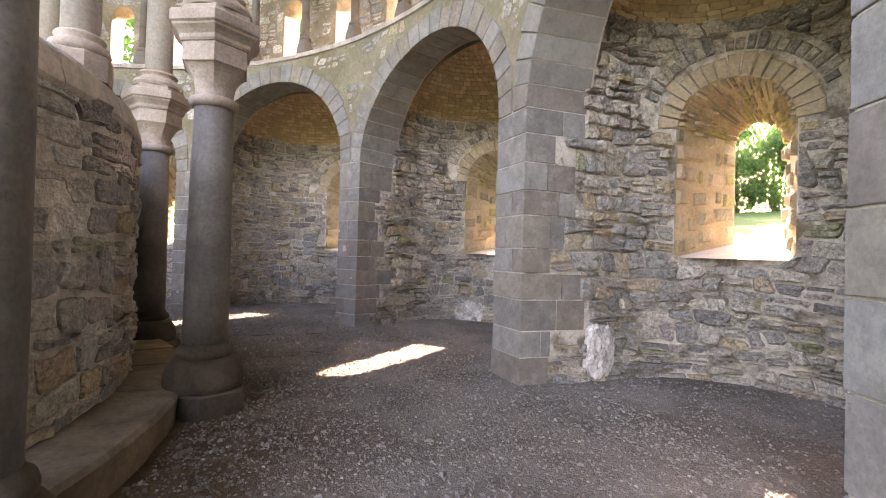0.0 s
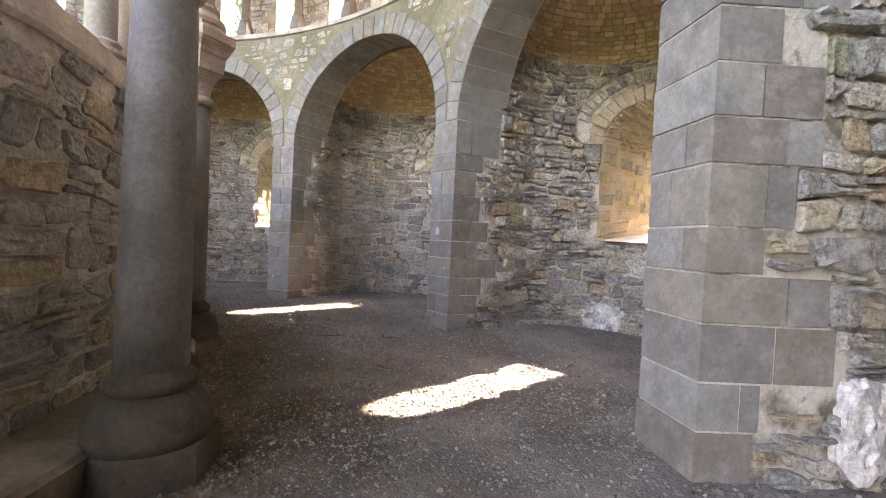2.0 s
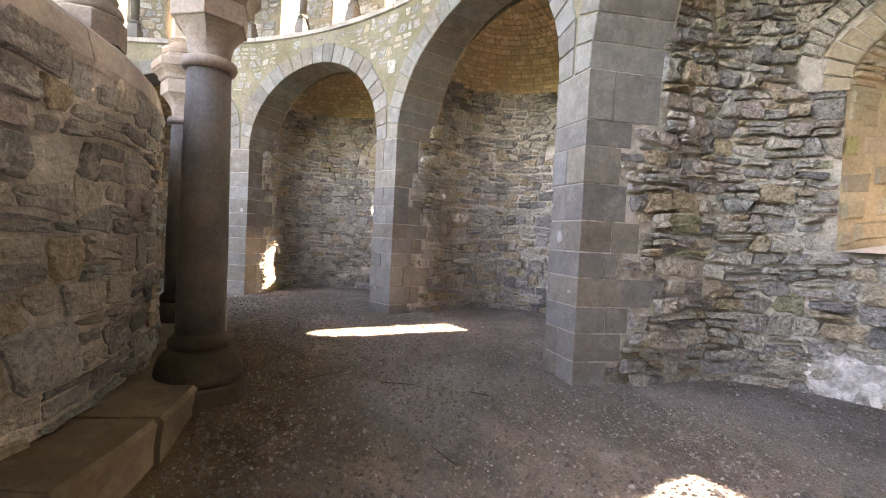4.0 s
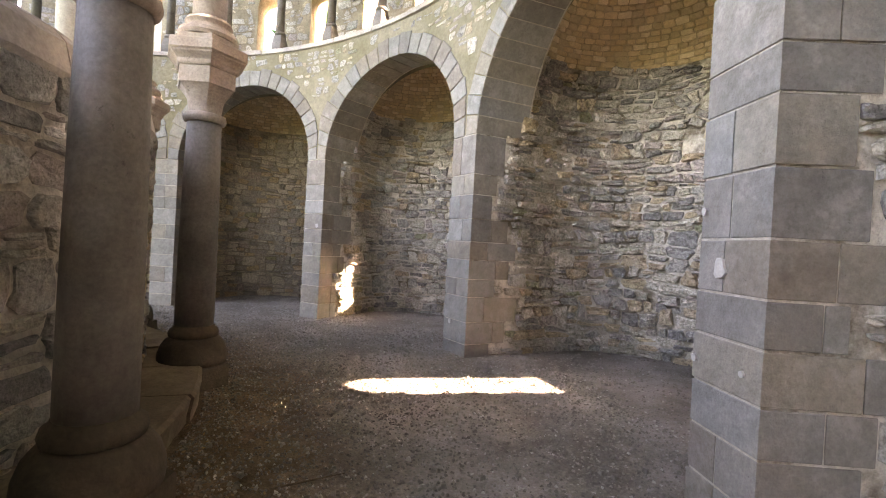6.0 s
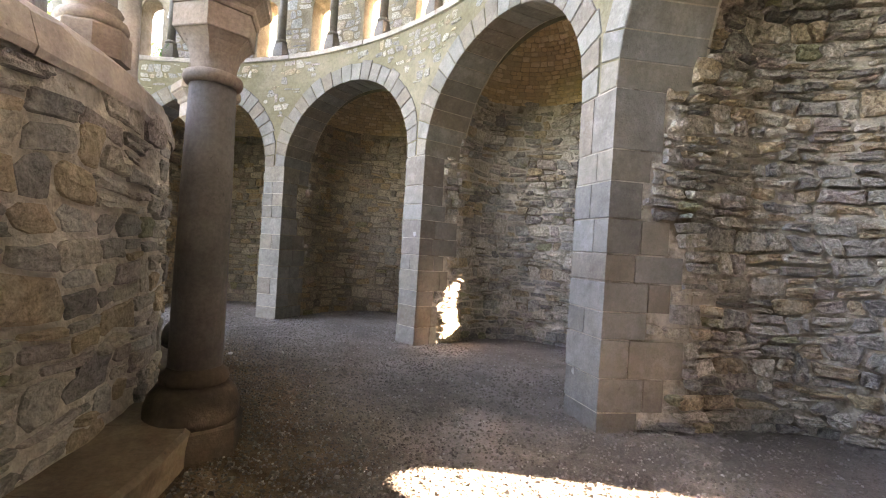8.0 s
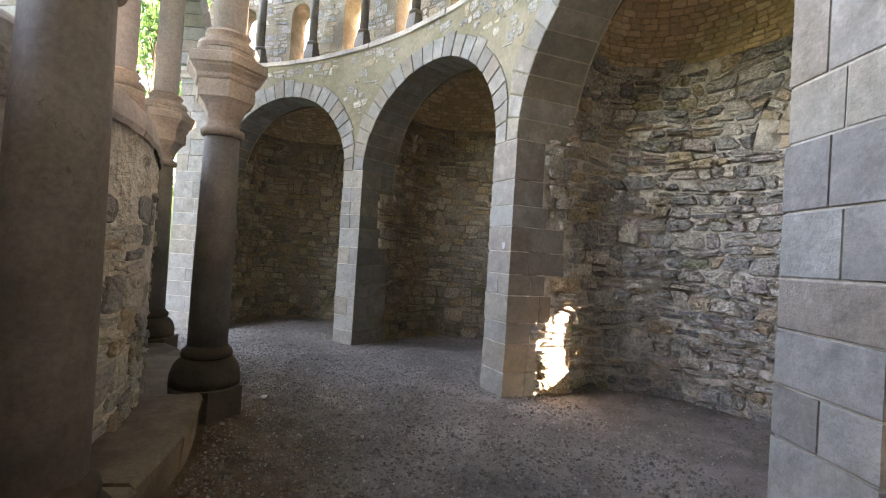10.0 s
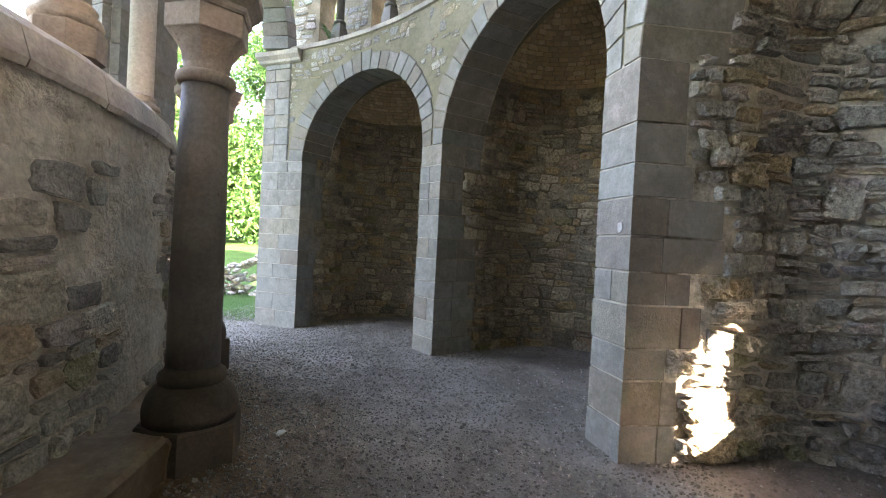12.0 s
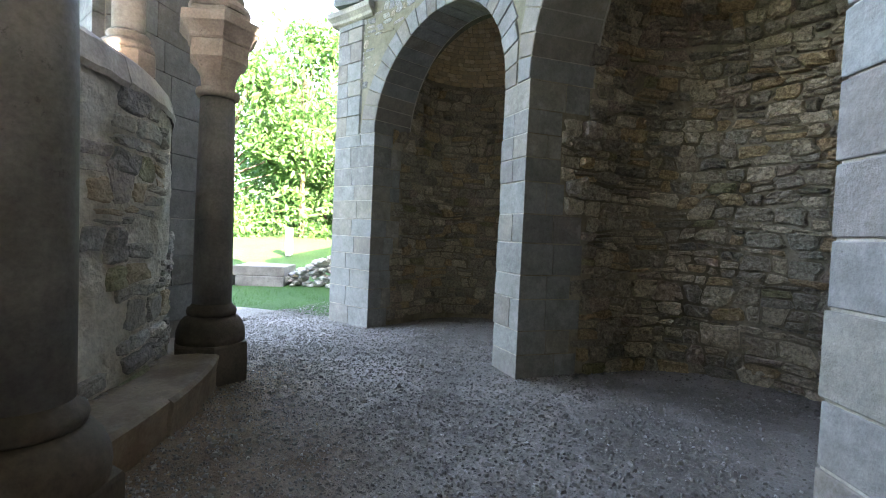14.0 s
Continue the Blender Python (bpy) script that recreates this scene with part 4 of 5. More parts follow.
def build_low_wall():
    def place(u, z, d):
        th = math.degrees(u / 4.45)
        return ring(th, wall_r(th) + d + 0.02 * noise.noise((u * 0.8, z * 0.9, 2.0)) + 0.020 * noise.noise((u * 3.0, z * 3.6, 6.0)) + 0.014 * noise.noise((u * 8.0, z * 8.0, 3.0)) + 0.010 * noise.noise((u * 19.0, z * 21.0, 7.0)) - 0.09 * max(0.0, noise.noise((u * 4.2, z * 5.2, 13.0)) - 0.34) * (1.0 if d == 0.0 else 0.0), z)
    vs, fs = [], []
    n, m = 1080, 126
    for i in range(n + 1):
        th = -36 + (W_END + 36) * i / n
        for j in range(m + 1):
            z = -0.5 + 2.92 * j / m
            vs.append(place(radians(th) * 4.45, z, 0.0))
    for i in range(n):
        for j in range(m):
            if 573 <= i <= 584 and 75 <= j <= 80:
                continue
            a = i * (m + 1) + j
            fs.append((a, a + m + 1, a + m + 2, a + 1))
    # putlog hole running into the wall
    rim = [i * (m + 1) + 75 for i in range(573, 586)] + [585 * (m + 1) + j for j in range(76, 81)] + [i * (m + 1) + 81 for i in range(585, 572, -1)] + [573 * (m + 1) + j for j in range(80, 75, -1)]
    k = len(vs)
    for a in rim:
        p = Vector(vs[a])
        vs.append(p - Vector((p.x, p.y, 0)).normalized() * 0.42)
    for a in range(len(rim)):
        c = (a + 1) % len(rim)
        fs.append((rim[a], rim[c], k + c, k + a))
    fs.append(tuple(range(k, k + len(rim))))
    wall = part("wall_9", (vs, fs), M_LOWPLASTER, smooth=True)
    tagged(wall, "low curved inner wall of rubble with patches of worn plaster", "wall", kind="structure")
    # inner face and end
    vs, fs = [], []
    for i in range(96):
        th = -36 + (W_END + 36) * i / 95
        vs += [ring(th, wall_r(th) - 0.75, -0.5), ring(th, wall_r(th) - 0.75, 2.72)]
    for i in range(95):
        fs.append((2 * i, 2 * i + 1, 2 * i + 3, 2 * i + 2))
    k = len(vs)
    vs += [ring(W_END, wall_r(W_END) - 0.75, -0.5), ring(W_END, wall_r(W_END), -0.5), ring(W_END, wall_r(W_END), 2.42), ring(W_END, wall_r(W_END) - 0.75, 2.72)]
    fs.append((k, k + 1, k + 2, k + 3))
    part("inner_face", (vs, fs), M_LOWPLASTER, wall)
    rnd = random.Random(9)

    def keep(pts, cx, cy):
        ang = [math.degrees(p[0] / 4.45) for p in pts]
        if max(ang) > 64.6 and min(ang) < 67.1 and max(p[1] for p in pts) > 1.23 and min(p[1] for p in pts) < 1.385:
            if max(p[1] for p in pts) < 1.31:
                return [(x, min(z, 1.225)) for x, z in pts]
            if min(p[1] for p in pts) > 1.31:
                return [(x, max(z, 1.385)) for x, z in pts]
            lo, hi = radians(64.6) * 4.45, radians(67.1) * 4.45
            fit = [(min(x, lo) if cx < (lo + hi) / 2 else max(x, hi), z) for x, z in pts]
            return fit if max(p[0] for p in fit) - min(p[0] for p in fit) > 0.07 else False
        return 0.1 < cy < 2.36 and noise.noise((cx * 0.7, cy * 0.9, 11.0)) + 0.25 * noise.noise((cx * 3, cy * 3, 2.0)) > -0.6 + 0.30 * smoothstep_table([(4.2, 0.0), (6.4, 1.0)], cx) + 0.50 * smoothstep_table([(6.4, 0.0), (8.0, 1.0)], cx) * smoothstep_table([(0.7, 0.0), (1.5, 1.0)], cy)
    lay = rubble_layout(radians(-12) * 4.45, radians(W_END - 0.4) * 4.45, 0.0, 2.4, rnd, row=(0.12, 0.28), width=(0.14, 0.52), gap=0.018)
    lay_stones(lay, place, wall, rnd, M_LOWSTONE, M_LOWSTONE_S, keep, lambda x, z: True, depth=(0.012, 0.052))
    # coping slabs
    th = -14.0
    while th < W_END - 1:
        w = rnd.uniform(9, 15)
        e = min(th + w - 0.12, W_END)
        vs2, fs2 = [], []
        s = 6
        dz = rnd.uniform(-0.012, 0.012)
        prof = [(0.03, 2.38), (0.045, 2.42), (0.0, 2.60), (-0.08, 2.67), (-0.42, 2.86), (-0.46, 2.86), (-0.8, 2.74), (-0.8, 2.5)]
        for k in range(s + 1):
            t = th + (e - th) * k / s
            for dr, z in prof:
                wob = 0.012 * noise.noise((t * 0.5, dr * 6, z * 5))
                vs2.append(ring(t, wall_r(t) + dr + wob, z + dz + wob))
        q = len(prof)
        for k in range(s):
            for j in range(q - 1):
                a = k * q + j
                fs2.append((a, a + q, a + q + 1, a + 1))
        fs2 += [tuple(range(q)), tuple(s * q + j for j in reversed(range(q)))]
        part("coping_slab", (vs2, fs2), M_COPING, wall)
        th += w


def build_bench():
    rnd = random.Random(21)
    th = -20.0
    while th < 158:
        w = rnd.uniform(8, 14)
        e = min(th + w - 0.1, 160)
        top = smoothstep_table([(90, 0.28), (135, 0.17), (160, 0.05)], (th + e) / 2) + rnd.uniform(-0.012, 0.012)
        vs, fs = [], []
        s = 6
        out = rnd.uniform(0.49, 0.53)
        prof = [(-0.1, -0.6), (-0.1, top), (out - 0.03, top - 0.005), (out, top - 0.035), (out - 0.02, top - 0.16), (out - 0.03, -0.6)]
        for k in range(s + 1):
            t = th + (e - th) * k / s
            for dr, z in prof:
                wob = 0.014 * noise.noise((t * 0.4, dr * 5, z * 4))
                vs.append(ring(t, wall_r(t) + dr + wob, z + wob * 0.7))
        q = len(prof)
        for k in range(s):
            for j in range(q):
                a, b = k * q + j, k * q + (j + 1) % q
                fs.append((a, b, b + q, a + q))
        fs += [tuple(reversed(range(q))), tuple(s * q + j for j in range(q))]
        tagged(part("bench_slab", (vs, fs), M_BENCH), "worn brownish stone bench slab along the low wall", "bench", "slabs of the wall bench")
        th += w


def build_columns():
    col = tagged(new("column"), "dark stone column with hexagonal capital carrying a pale upper shaft", "column", "columns of the inner arcade")
    hx = math.pi / 6 + math.pi / 3
    part("pedestal", lathe([(0.37, -0.7), (0.37, 0.17), (0.36, 0.19)], 6, hx), M_BASE, col, "brownish worn hexagonal pedestal")
    part("base_cushion", lathe([(0.315, 0.19), (0.322, 0.25), (0.316, 0.31), (0.292, 0.38), (0.255, 0.43), (0.215, 0.455)], 28), M_BASE, col, smooth=True)
    part("base_ring", lathe([(0.205, 0.45), (0.226, 0.462), (0.234, 0.495), (0.224, 0.53), (0.198, 0.545), (0.185, 0.575)], 28), M_BASE, col, smooth=True)
    part("shaft", lathe([(0.183, 0.55), (0.18, 1.2), (0.172, 1.9), (0.158, 2.66)], 32), M_COLUMN, col, smooth=True)
    part("neck_ring", lathe([(0.158, 2.625), (0.19, 2.635), (0.204, 2.67), (0.196, 2.705), (0.165, 2.72)], 28), M_CAPITAL, col, smooth=True)
    # bell: round below, hexagonal above
    vs, fs = [], []
    prof = [(0.160, 2.70, 0.0), (0.165, 2.77, 0.1), (0.185, 2.85, 0.45), (0.225, 2.92, 0.8), (0.275, 2.975, 1.0)]
    n = 36
    for r, z, k in prof:
        for i in range(n):
            a = 2 * math.pi * i / n
            seg = (a - hx) % (math.pi / 3) - math.pi / 6
            hexr = r * math.cos(math.pi / 6) / math.cos(seg)
            rr = r * 0.94 * (1 - k) + hexr * k
            vs.append((rr * math.cos(a), rr * math.sin(a), z))
    for j in range(len(prof) - 1):
        for i in range(n):
            q = (i + 1) % n
            fs.append((j * n + i, j * n + q, (j + 1) * n + q, (j + 1) * n + i))
    part("capital_bell", (vs, fs), M_CAPITAL, col)
    part("capital_block", lathe([(0.283, 2.972), (0.29, 2.98), (0.29, 3.13), (0.285, 3.14)], 6, hx), M_CAPITAL, col)
    part("abacus", lathe([(0.30, 3.14), (0.315, 3.16), (0.318, 3.19), (0.345, 3.22), (0.375, 3.245), (0.38, 3.26), (0.40, 3.275), (0.40, 3.36), (0.385, 3.375), (0.30, 3.385)], 6, hx), M_CAPITAL, col)
    part("upper_base", join([lathe([(0.30, 3.38), (0.30, 3.44), (0.285, 3.455)], 6, hx),
                             lathe([(0.27, 3.455), (0.285, 3.49), (0.27, 3.53), (0.225, 3.55), (0.20, 3.585), (0.205, 3.60), (0.222, 3.625), (0.205, 3.655), (0.165, 3.67)], 28)]), M_CAPITAL, col)
    part("upper_shaft", lathe([(0.158, 3.665), (0.148, 12.0)], 28), M_SHAFT, col, "pale slender upper shaft", smooth=True)
    inner = tagged(new("wall_shaft"), "pale slender shaft with ringed base standing on the low wall", "shaft", "shafts on the low wall")
    part("plinth", lathe([(0.23, 2.74), (0.23, 2.93), (0.21, 2.95)], 8, math.pi / 8), M_CAPITAL, inner)
    part("base_ring", lathe([(0.20, 2.95), (0.215, 2.98), (0.20, 3.02), (0.165, 3.035), (0.155, 3.06), (0.175, 3.085), (0.16, 3.11), (0.135, 3.12)], 24), M_CAPITAL, inner, smooth=True)
    part("shaft", lathe([(0.132, 3.11), (0.124, 12.2)], 24), M_SHAFT, inner, smooth=True)
    for k, (th, r) in enumerate(COLUMNS):
        m = pose(*ring(th, r, 0.04), 0, 0, th)
        m2 = pose(*ring(th, wall_r(th) - 0.33, 0), 0, 0, th)
        if k == 0:
            col.matrix_basis, inner.matrix_basis = m, m2
        else:
            copy_thing(col, m)
            copy_thing(inner, m2)


build_low_wall()
build_bench()
build_columns()


# ---- west end: inner pier, cornice and cross arch ----
def ashlar_faces(name, corners, z0, z1, label, rnd, course=(0.33, 0.45), length=(0.5, 0.8)):
    """A pier over a plan polygon, faced with separate blocks."""
    base = Vector((*corners[0], z0))
    pier = tagged(new(name), label, "pier")
    pier.location = base
    part("core", prism([(x - base.x, y - base.y) for x, y in corners], 0, z1 - z0, 0.001), M_JOINT, pier)
    n = len(corners)
    z = z0
    while z < z1 - 0.05:
        h = min(rnd.uniform(*course), z1 - z)
        for i in range(n):
            a, b = Vector(corners[i]), Vector(corners[(i + 1) % n])
            ln = (b - a).length
            t = (b - a) / ln
            nr = Vector((t.y, -t.x))
            u = 0.0
            while u < ln - 0.02:
                w = min(rnd.uniform(*length), ln - u)
                if ln - u - w < 0.2:
                    w = ln - u
                p0, p1 = a + t * (u + 0.004), a + t * (u + w - 0.004)
                poly = [p0 + nr * 0.012, p1 + nr * 0.012, p1 - nr * 0.1, p0 - nr * 0.1]
                poly = [(p.x - base.x, p.y - base.y) for p in poly]
                part("block", prism(poly, z + 0.004 - z0, z + h - 0.004 - z0, 0.009), M_ASHLAR, pier)
                u += w
        z += h
    return pier


def build_west_end():
    rnd = random.Random(61)
    ashlar_faces("inner_pier", [(-3.75, 2.05), (-4.1, 0.8), (-5.35, 0.55), (-5.02, 1.78)], -0.5, 7.6, "tall dark grey ashlar pier closing the low wall", rnd)
    a, b = ring(169.3, 8.6, 0), ring(169.3, 9.5, 0)
    c, d = ring(166.5, 9.5, 0), ring(166.5, 8.6, 0)
    tagged(part("wall_10", prism([(p.x, p.y) for p in (a, d, c, b)], -0.8, 5.5, 0.01), M_MORTAR), "plain rubble end wall behind the last pier", "wall", kind="structure")
    # unseen wall added beyond the last niche to keep sun off the meadow
    tagged(part("wall_11", join([prism([(-11.3, 5.2), (-18.5, 2.9), (-18.8, 3.8), (-11.6, 6.1)], -0.7, 9.5, 0.02),
                                 prism([(-8.3, 6.15), (-11.29, 5.2), (-11.59, 6.1), (-8.6, 7.05)], 5.6, 9.5, 0.02)]), M_RUBBLE), "unseen rubble wall added beyond the last niche to shade the meadow", "wall", kind="structure")
    # moulded cornice block
    vs, fs = [], []
    prof = [(0.02, 5.22), (0.06, 5.25), (0.07, 5.30), (0.13, 5.37), (0.14, 5.46), (0.0, 5.47)]
    ths = [163.2, 165.5, 168.0, 170.4]
    for t in ths:
        for dr, z in prof:
            vs.append(ring(t + (dr * 5 if t > 170 else 0), R_FACE - dr, z))
        vs.append(ring(t, 9.2, 5.47))
        vs.append(ring(t, 9.2, 5.22))
    q = len(prof) + 2
    for k in range(len(ths) - 1):
        for j in range(q):
            e, f = k * q + j, k * q + (j + 1) % q
            fs.append((e, e + q, f + q, f))
    fs += [tuple(range(q)), tuple((len(ths) - 1) * q + j for j in reversed(range(q)))]
    tagged(part("cornice", (vs, fs), M_COPING), "moulded dark stone cornice on the end jamb", "cornice")
    # cross arch over the way out
    arch = tagged(new("arch"), "round cross arch of grey voussoirs over the ambulatory's end", "arch")
    o, i = ring(167.0, 8.1, 5.47), Vector((-5.0, 1.75, 5.47))
    cen = (o + i) / 2
    half = (o - i).length / 2
    t = (o - i).normalized()
    side = Vector((-t.y, t.x, 0)) * 0.28
    arch.location = cen
    n = 17
    for k in range(n):
        a0, a1 = math.pi * k / n + 0.005, math.pi * (k + 1) / n - 0.005
        vs = []
        for s in (-1, 1):
            for a, r in ((a0, half - 0.05), (a1, half - 0.05), (a1, half + 0.32), (a0, half + 0.32)):
                vs.append(t * math.cos(a) * r + Vector((0, 0, math.sin(a) * r)) + side * s)
        part("voussoir", (vs, [(3, 2, 1, 0), (4, 5, 6, 7), (0, 1, 5, 4), (1, 2, 6, 5), (2, 3, 7, 6), (3, 0, 4, 7)]), M_ASHLAR, arch)


build_west_end()


# ---- trees and things on the meadow ----
def leaf_cloud(rnd, blobs, count, size):
    """Many small leaves scattered in and on a set of clumps."""
    geos = []
    for _ in range(count):
        cx, cy, cz, r = rnd.choice(blobs)
        d = Vector((rnd.gauss(0, 1), rnd.gauss(0, 1), rnd.gauss(0, 0.8)))
        d.normalize()
        p = Vector((cx, cy, cz)) + d * r * rnd.uniform(0.55, 1.08)
        n = Vector((rnd.uniform(-1, 1), rnd.uniform(-1, 1), rnd.uniform(-0.2, 1))).normalized()
        t = n.orthogonal().normalized()
        t = (Matrix.Rotation(rnd.uniform(0, 6.28), 3, n) @ t)
        b = n.cross(t)
        s = size * rnd.uniform(0.6, 1.4)
        geos.append(([p - t * s, p + b * s * 0.45 + n * s * 0.1, p + t * s, p - b * s * 0.45 + n * s * 0.1], [(0, 1, 2), (0, 2, 3)]))
    return join(geos)


def limb(a, b, r0, r1, n=7):
    t = (b - a).normalized()
    x = t.orthogonal().normalized()
    y = t.cross(x)
    vs, fs = [], []
    for p, r in ((a, r0), (a.lerp(b, 0.5) + x * r0 * 0.3, (r0 + r1) / 2), (b, r1)):
        for i in range(n):
            q = 2 * math.pi * i / n
            vs.append(p + x * math.cos(q) * r + y * math.sin(q) * r)
    for j in range(2):
        for i in range(n):
            k = (i + 1) % n
            fs.append((j * n + i, j * n + k, (j + 1) * n + k, (j + 1) * n + i))
    return vs, fs


def make_tree(seed, height, spread, leaves, low):
    rnd = random.Random(seed)
    tree = tagged(new("tree"), "tall broadleaf tree in full green summer leaf", "tree", "trees round the meadow")
    trunk = [limb(Vector((0, 0, -0.5)), Vector((rnd.uniform(-0.3, 0.3), 0.2, height * 0.75)), 0.28, 0.08, 9)]
    blobs = []
    for k in range(26):
        z = height * rnd.uniform(low, 0.97)
        a = rnd.uniform(0, 6.28)
        f = math.sin(math.pi * min(0.93, max(0.12, (z / height - low) / (1 - low) * 0.8 + 0.15)))
        d = spread * f * rnd.uniform(0.3, 1.0)
        e = Vector((math.cos(a) * d, math.sin(a) * d, z))
        trunk.append(limb(Vector((0, 0, z * 0.72)), e, 0.08, 0.02, 5))
        blobs.append((e.x, e.y, e.z, rnd.uniform(0.7, 1.5) * spread * 0.34))
    part("trunk", join(trunk), M_BARK, tree, smooth=True)
    part("crown", leaf_cloud(rnd, blobs, leaves, 0.26), M_LEAF, tree)
    return tree


def plant_trees():
    kinds = [make_tree(1, 19, 5.6, 9000, 0.05), make_tree(2, 15, 5.4, 8000, 0.03), make_tree(3, 23, 6.2, 10000, 0.10)]
    rnd = random.Random(4)
    spots = [(-42, -30), (-50, -36), (-46, -20), (-55, -24), (-44, -8), (-56, -9), (-62, -40), (-40, -24), (-54, -46),
             (-26, 18), (-32, 10), (-16, 27), (-6, 32), (-24, 28), (-12, 38), (-36, 22),
             (-26, -22), (-34, -12), (-30, -18.5), (-36, -24)]
    spots += [(rr * math.cos(radians(aa)), rr * math.sin(radians(aa))) for rr, step, off in ((88, 5, 0), (98, 5, 2.4), (112, 5, 1)) for aa in (28 + off + step * q for q in range(13))]
    used = [False] * 3
    for k, (x, y) in enumerate(spots):
        i = k % 3
        th = math.degrees(math.atan2(y, x))
        east = max(0.0, math.cos(radians(th - 50)))
        z = -0.55 * (1 - east) + east * 0.13 * (math.hypot(x, y) - 12)
        m = pose(x, y, z, 0, 0, rnd.uniform(0, 360))
        if not used[i]:
            kinds[i].matrix_basis = m
            used[i] = True
        else:
            copy_thing(kinds[i], m)


plant_trees()


def lump(rx, ry, rz, seed, sub=3):
    """A rough boulder."""
    bm = bmesh.new()
    bmesh.ops.create_icosphere(bm, subdivisions=sub, radius=1)
    for v in bm.verts:
        k = 1 + 0.22 * noise.noise(v.co * 1.7 + Vector((seed, 0, 0))) + 0.09 * noise.noise(v.co * 5 + Vector((seed, 3, 0)))
        v.co = Vector((v.co.x * rx * k, v.co.y * ry * k, v.co.z * rz * k))
    vs, fs = [v.co.copy() for v in bm.verts], [tuple(v.index for v in f.verts) for f in bm.faces]
    bm.free()
    return vs, fs


def crag(rx, ry, rz, seed):
    """A blocky, crumbling lump of stone."""
    bm = bmesh.new()
    bmesh.ops.create_icosphere(bm, subdivisions=4, radius=1)
    for v in bm.verts:
        c = v.co
        q = (abs(c.x) ** 3.5 + abs(c.y) ** 3.5 + abs(c.z) ** 3.5) ** (-1 / 3.5)
        s = Vector((seed, 1.0, 0))
        k = q * (1 + 0.20 * noise.noise(c * 1.6 + s) + 0.16 * noise.noise(c * 4.2 + s) + 0.09 * noise.noise(c * 10 + s))
        v.co = Vector((c.x * rx * k, c.y * ry * k, c.z * rz * k))
    vs, fs = [v.co.copy() for v in bm.verts], [tuple(v.index for v in f.verts) for f in bm.faces]
    bm.free()
    return vs, fs


def build_outside():
    g = -0.47
    # low stone tomb of slabs
    tomb = tagged(new("stone_block"), "low grey block of dressed slabs in the grass", "stone block")
    a = Vector((-12.14, -3.43, g))
    tomb.matrix_basis = pose(a.x, a.y, a.z, 0, 0, 28)
    for x0, x1, y0, y1, z0, z1 in ((-0.02, 1.4, -1.5, -0.02, -0.1, 0.3), (0.0, 1.4, -1.6, 0.0, 0.31, 0.62), (0.0, 0.9, -2.5, -1.62, -0.1, 0.3)):
        part("slab", prism([(-x1, y0), (-x0, y0), (-x0, y1), (-x1, y1)], z0, z1, 0.02), M_COLUMN, tomb)
    # grave marker
    m = tagged(new("gravestone"), "pale upright stone slab standing in the meadow", "gravestone")
    m.matrix_basis = pose(-19.43, -9.97, 0.03, 0, 0, 37)
    part("slab", prism([(-0.6, -0.12), (0.6, -0.12), (0.6, 0.12), (-0.6, 0.12)], -0.1, 1.35, 0.06), M_SHAFT, m)
    # ruined wall stub outside the end pier
    rnd = random.Random(71)
    stub = tagged(new("ruined_wall"), "broken rubble wall stub sloping down into the grass", "ruined wall")
    o = Vector((-13.2, -1.9, g))
    stub.location = o
    for k in range(150):
        x = rnd.uniform(0, 3.4)
        h = max(0.12, 1.7 * (1 - x / 3.4) ** 0.8)
        z = rnd.uniform(0, h)
        s = rnd.uniform(0.12, 0.3)
        v, f = lump(s, s * 0.7, s * 0.45, k, 1)
        d = Vector((0.30, -0.95, 0))
        q = Vector((0.95, 0.30, 0))
        c = d * (x - 1.2) + q * rnd.uniform(-0.35, 0.35) + Vector((0, 0, z))
        part("stone", ([p2 + c for p2 in v], f), M_RUBBLE, stub)
    # tufts of grass at the gravel's edge
    geos = []
    for k in range(5200):
        th = rnd.uniform(171, 205)
        r = rnd.uniform(8.7, 15.5) if th > 173 else rnd.uniform(8.8, 10.5)
        if noise.noise((th * 0.2, r * 0.8, 4)) < -0.25:
            continue
        p = ring(th, r, 0)
        z = min(floor_z(th), -0.3) - 0.08
        hgt = rnd.uniform(0.05, 0.14)
        a = rnd.uniform(0, 6.28)
        w = 0.006
        dx, dy = math.cos(a) * w, math.sin(a) * w
        lx, ly = rnd.uniform(-0.05, 0.05), rnd.uniform(-0.05, 0.05)
        geos.append(([(p.x - dx, p.y - dy, z), (p.x + dx, p.y + dy, z), (p.x + lx, p.y + ly, z + hgt)], [(0, 1, 2)]))
    tagged(part("grass", join(geos), M_BLADE), "short green grass at the gravel's edge", "grass", kind="stuff")


build_outside()


# ---- small things ----
M_LITTER = material("dry_leaves", pieces([(0.0, (0.16, 0.10, 0.05)), (0.35, (0.10, 0.07, 0.04)), (0.7, (0.24, 0.17, 0.09))], "island", stain_amount=0.0), bump=0)


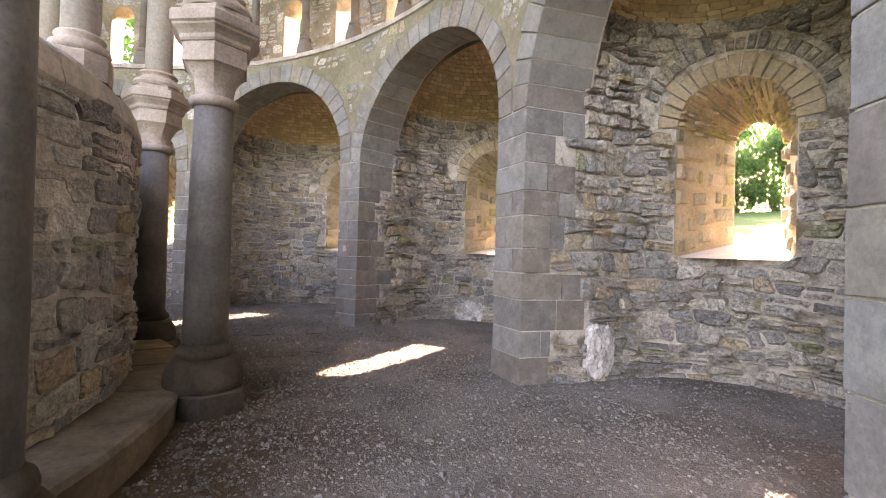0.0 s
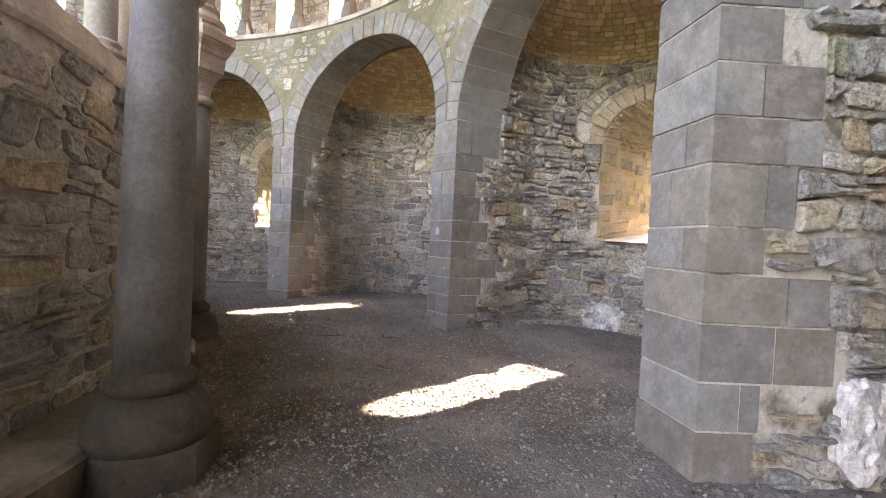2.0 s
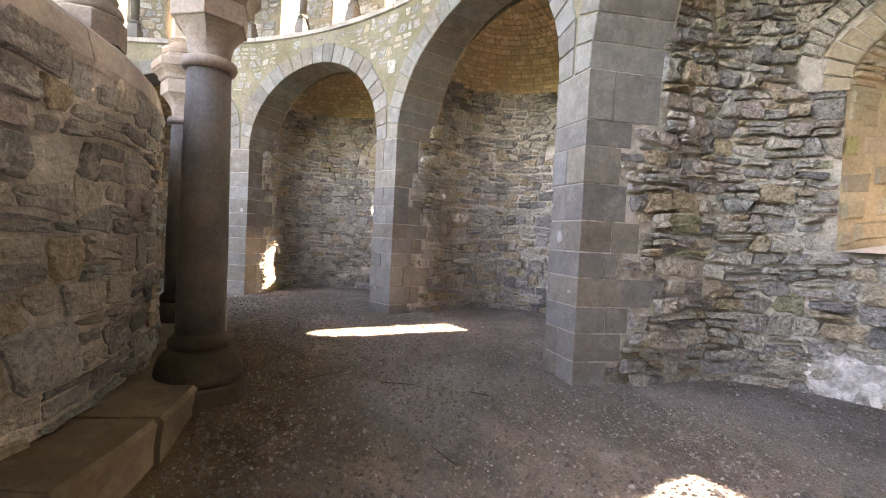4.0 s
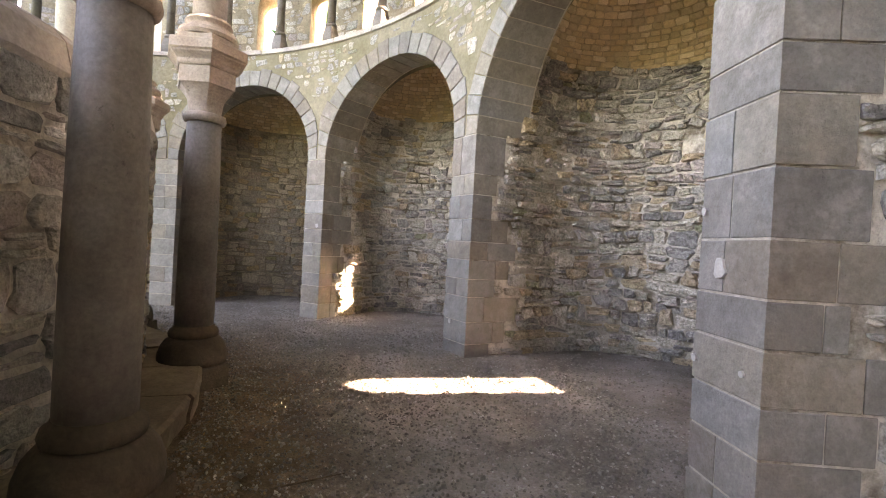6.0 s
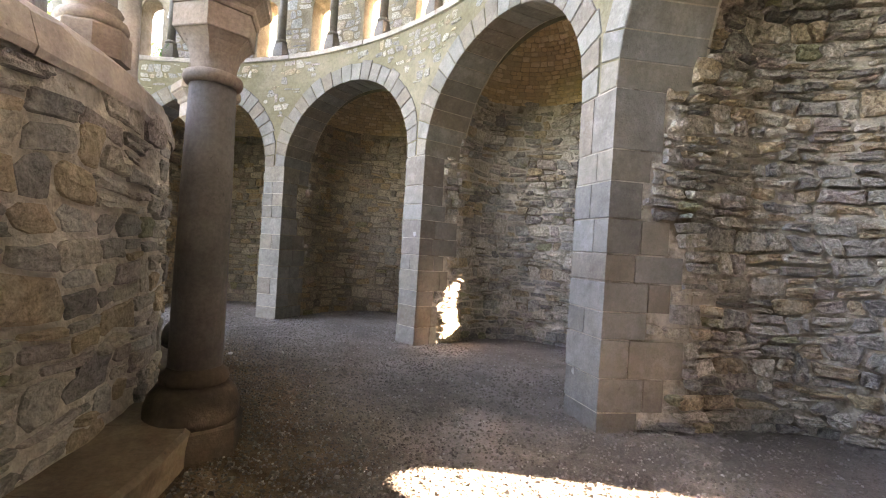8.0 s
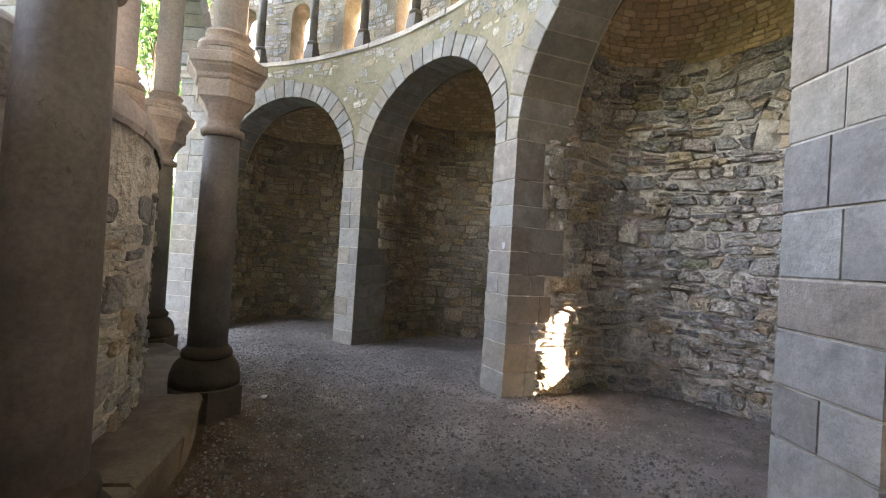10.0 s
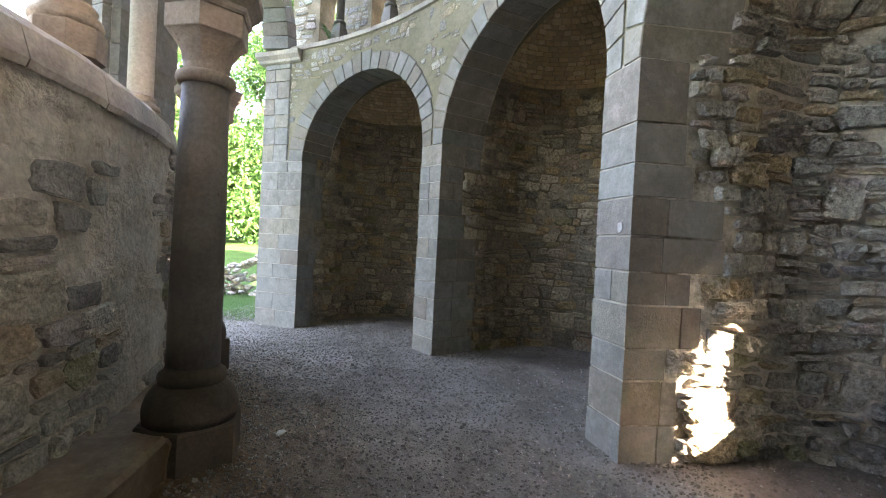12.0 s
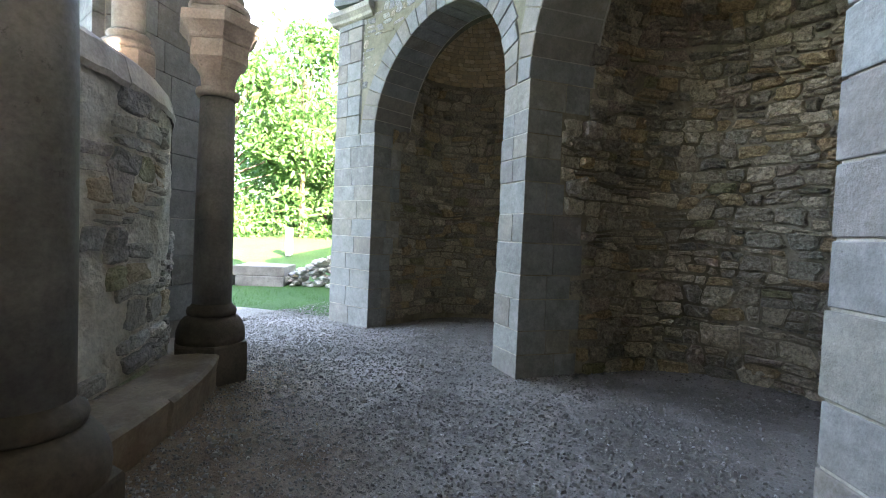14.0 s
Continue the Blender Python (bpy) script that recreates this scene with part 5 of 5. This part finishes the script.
def build_small():
    b0, b1 = BAYS[0], BAYS[1]
    for bay, s, z, d, size, seed, label in ((b0, b0.total - 1.03, 0.37, 0.02, (0.20, 0.11, 0.30), 3, "pale crumbling stone lump at the wall foot"),
                                            (b1, b1.total - 2.9, 0.22, 0.0, (0.34, 0.10, 0.26), 8, "pale crumbling stone patch low on the niche wall")):
        st = tagged(part("weathered_stone", crag(*size, seed), M_PALE), label, "stone")
        along = bay.place(s + 0.1, z, 0) - bay.place(s - 0.1, z, 0)
        st.location = bay.place(s, z, d)
        st.rotation_euler = (0, 0, math.atan2(along.y, along.x))
    # rough stones jutting from the wall foot beside the fifth pier
    b3, wall = BAYS[3], bpy.data.objects["wall_4"]
    for sb, z, d, size, seed in ((3.50, 0.38, 0.0, (0.23, 0.075, 0.16), 4.0), (3.47, 0.08, 0.01, (0.22, 0.085, 0.13), 6.5), (3.50, 0.66, 0.0, (0.085, 0.055, 0.09), 9.1),
                                 (3.48, 0.80, 0.0, (0.08, 0.05, 0.055), 2.2), (3.12, 0.16, 0.0, (0.16, 0.07, 0.14), 7.7)):
        at = b3.place(sb, z, d)
        along = b3.place(sb + 0.1, z, 0) - b3.place(sb - 0.1, z, 0)
        turn = Matrix.Translation(at) @ Matrix.Rotation(math.atan2(along.y, along.x), 4, 'Z')
        v, f = crag(*size, seed)
        part("jutting_stone", ([turn @ q for q in v], f), M_RUBBLE, wall, "rough stone jutting from the wall foot")
    rnd = random.Random(33)
    for x, y, a, ln in ((3.9, 5.3, 30, 0.35), (4.9, 4.6, 160, 0.3), (3.2, 5.0, 80, 0.45), (4.6, 5.6, 10, 0.25)):
        z = floor_height(x, y) + 0.008
        q = Vector((math.cos(radians(a)), math.sin(radians(a)), 0)) * ln / 2
        c = Vector((x, y, z))
        k = Vector((0.02, -0.02, 0.012))
        tagged(part("twig", join([limb(c - q, c + k, 0.007, 0.006, 6), limb(c + k, c + q, 0.006, 0.003, 6)]), M_WOOD), "thin dry twig lying on the gravel", "twig", "twigs on the floor")
    chip = tagged(part("stone_chip", lump(0.06, 0.035, 0.015, 5, 2), M_SHAFT), "flat pale stone chip on the gravel", "stone")
    x, y = -2.6, 5.0
    chip.location = (x, y, floor_height(x, y) + 0.008)


    # fern rooted on the ledge
    geos = []
    root = ring(158.6, 8.36, LEDGE + 0.05)
    for k in range(11):
        a = rnd.uniform(0, 6.28)
        d = Vector((math.cos(a), math.sin(a), 0))
        side = Vector((-d.y, d.x, 0))
        ln, up = rnd.uniform(0.16, 0.30), rnd.uniform(0.25, 0.50)
        for j in range(12):
            f = (j + 1) / 12
            p = root + d * ln * f + Vector((0, 0, up * f * (1.25 - 0.6 * f)))
            w = 0.075 * math.sin(math.pi * min(1, f * 0.9 + 0.08)) + 0.008
            for sg in (-1, 1):
                tip = p + side * sg * w + d * 0.02 + Vector((0, 0, -0.012))
                geos.append(([p, p + d * 0.022, tip], [(0, 1, 2)]))
    tagged(part("fern", join(geos), M_LEAF), "small green fern rooted on the stone ledge", "fern")
    # dry leaf litter along the bench
    geos = []
    for _ in range(2600):
        th = rnd.uniform(-14, 150)
        r = wall_r(th) + 0.5 + abs(rnd.gauss(0, 0.45))
        p = ring(th, r, 0)
        z = floor_height(p.x, p.y) + 0.004
        s = rnd.uniform(0.006, 0.02)
        a = rnd.uniform(0, 6.28)
        t = Vector((math.cos(a), math.sin(a), rnd.uniform(-0.3, 0.5))) * s
        q = Vector((-math.sin(a), math.cos(a), rnd.uniform(-0.3, 0.5))) * s * 0.5
        c = Vector((p.x, p.y, z + 0.004))
        geos.append(([c - t, c + q, c + t, c - q], [(0, 1, 2), (0, 2, 3)]))
    tagged(part("leaf_litter", join(geos), M_LITTER), "dry brown leaf scraps along the bench", "leaf litter", kind="stuff")


build_small()
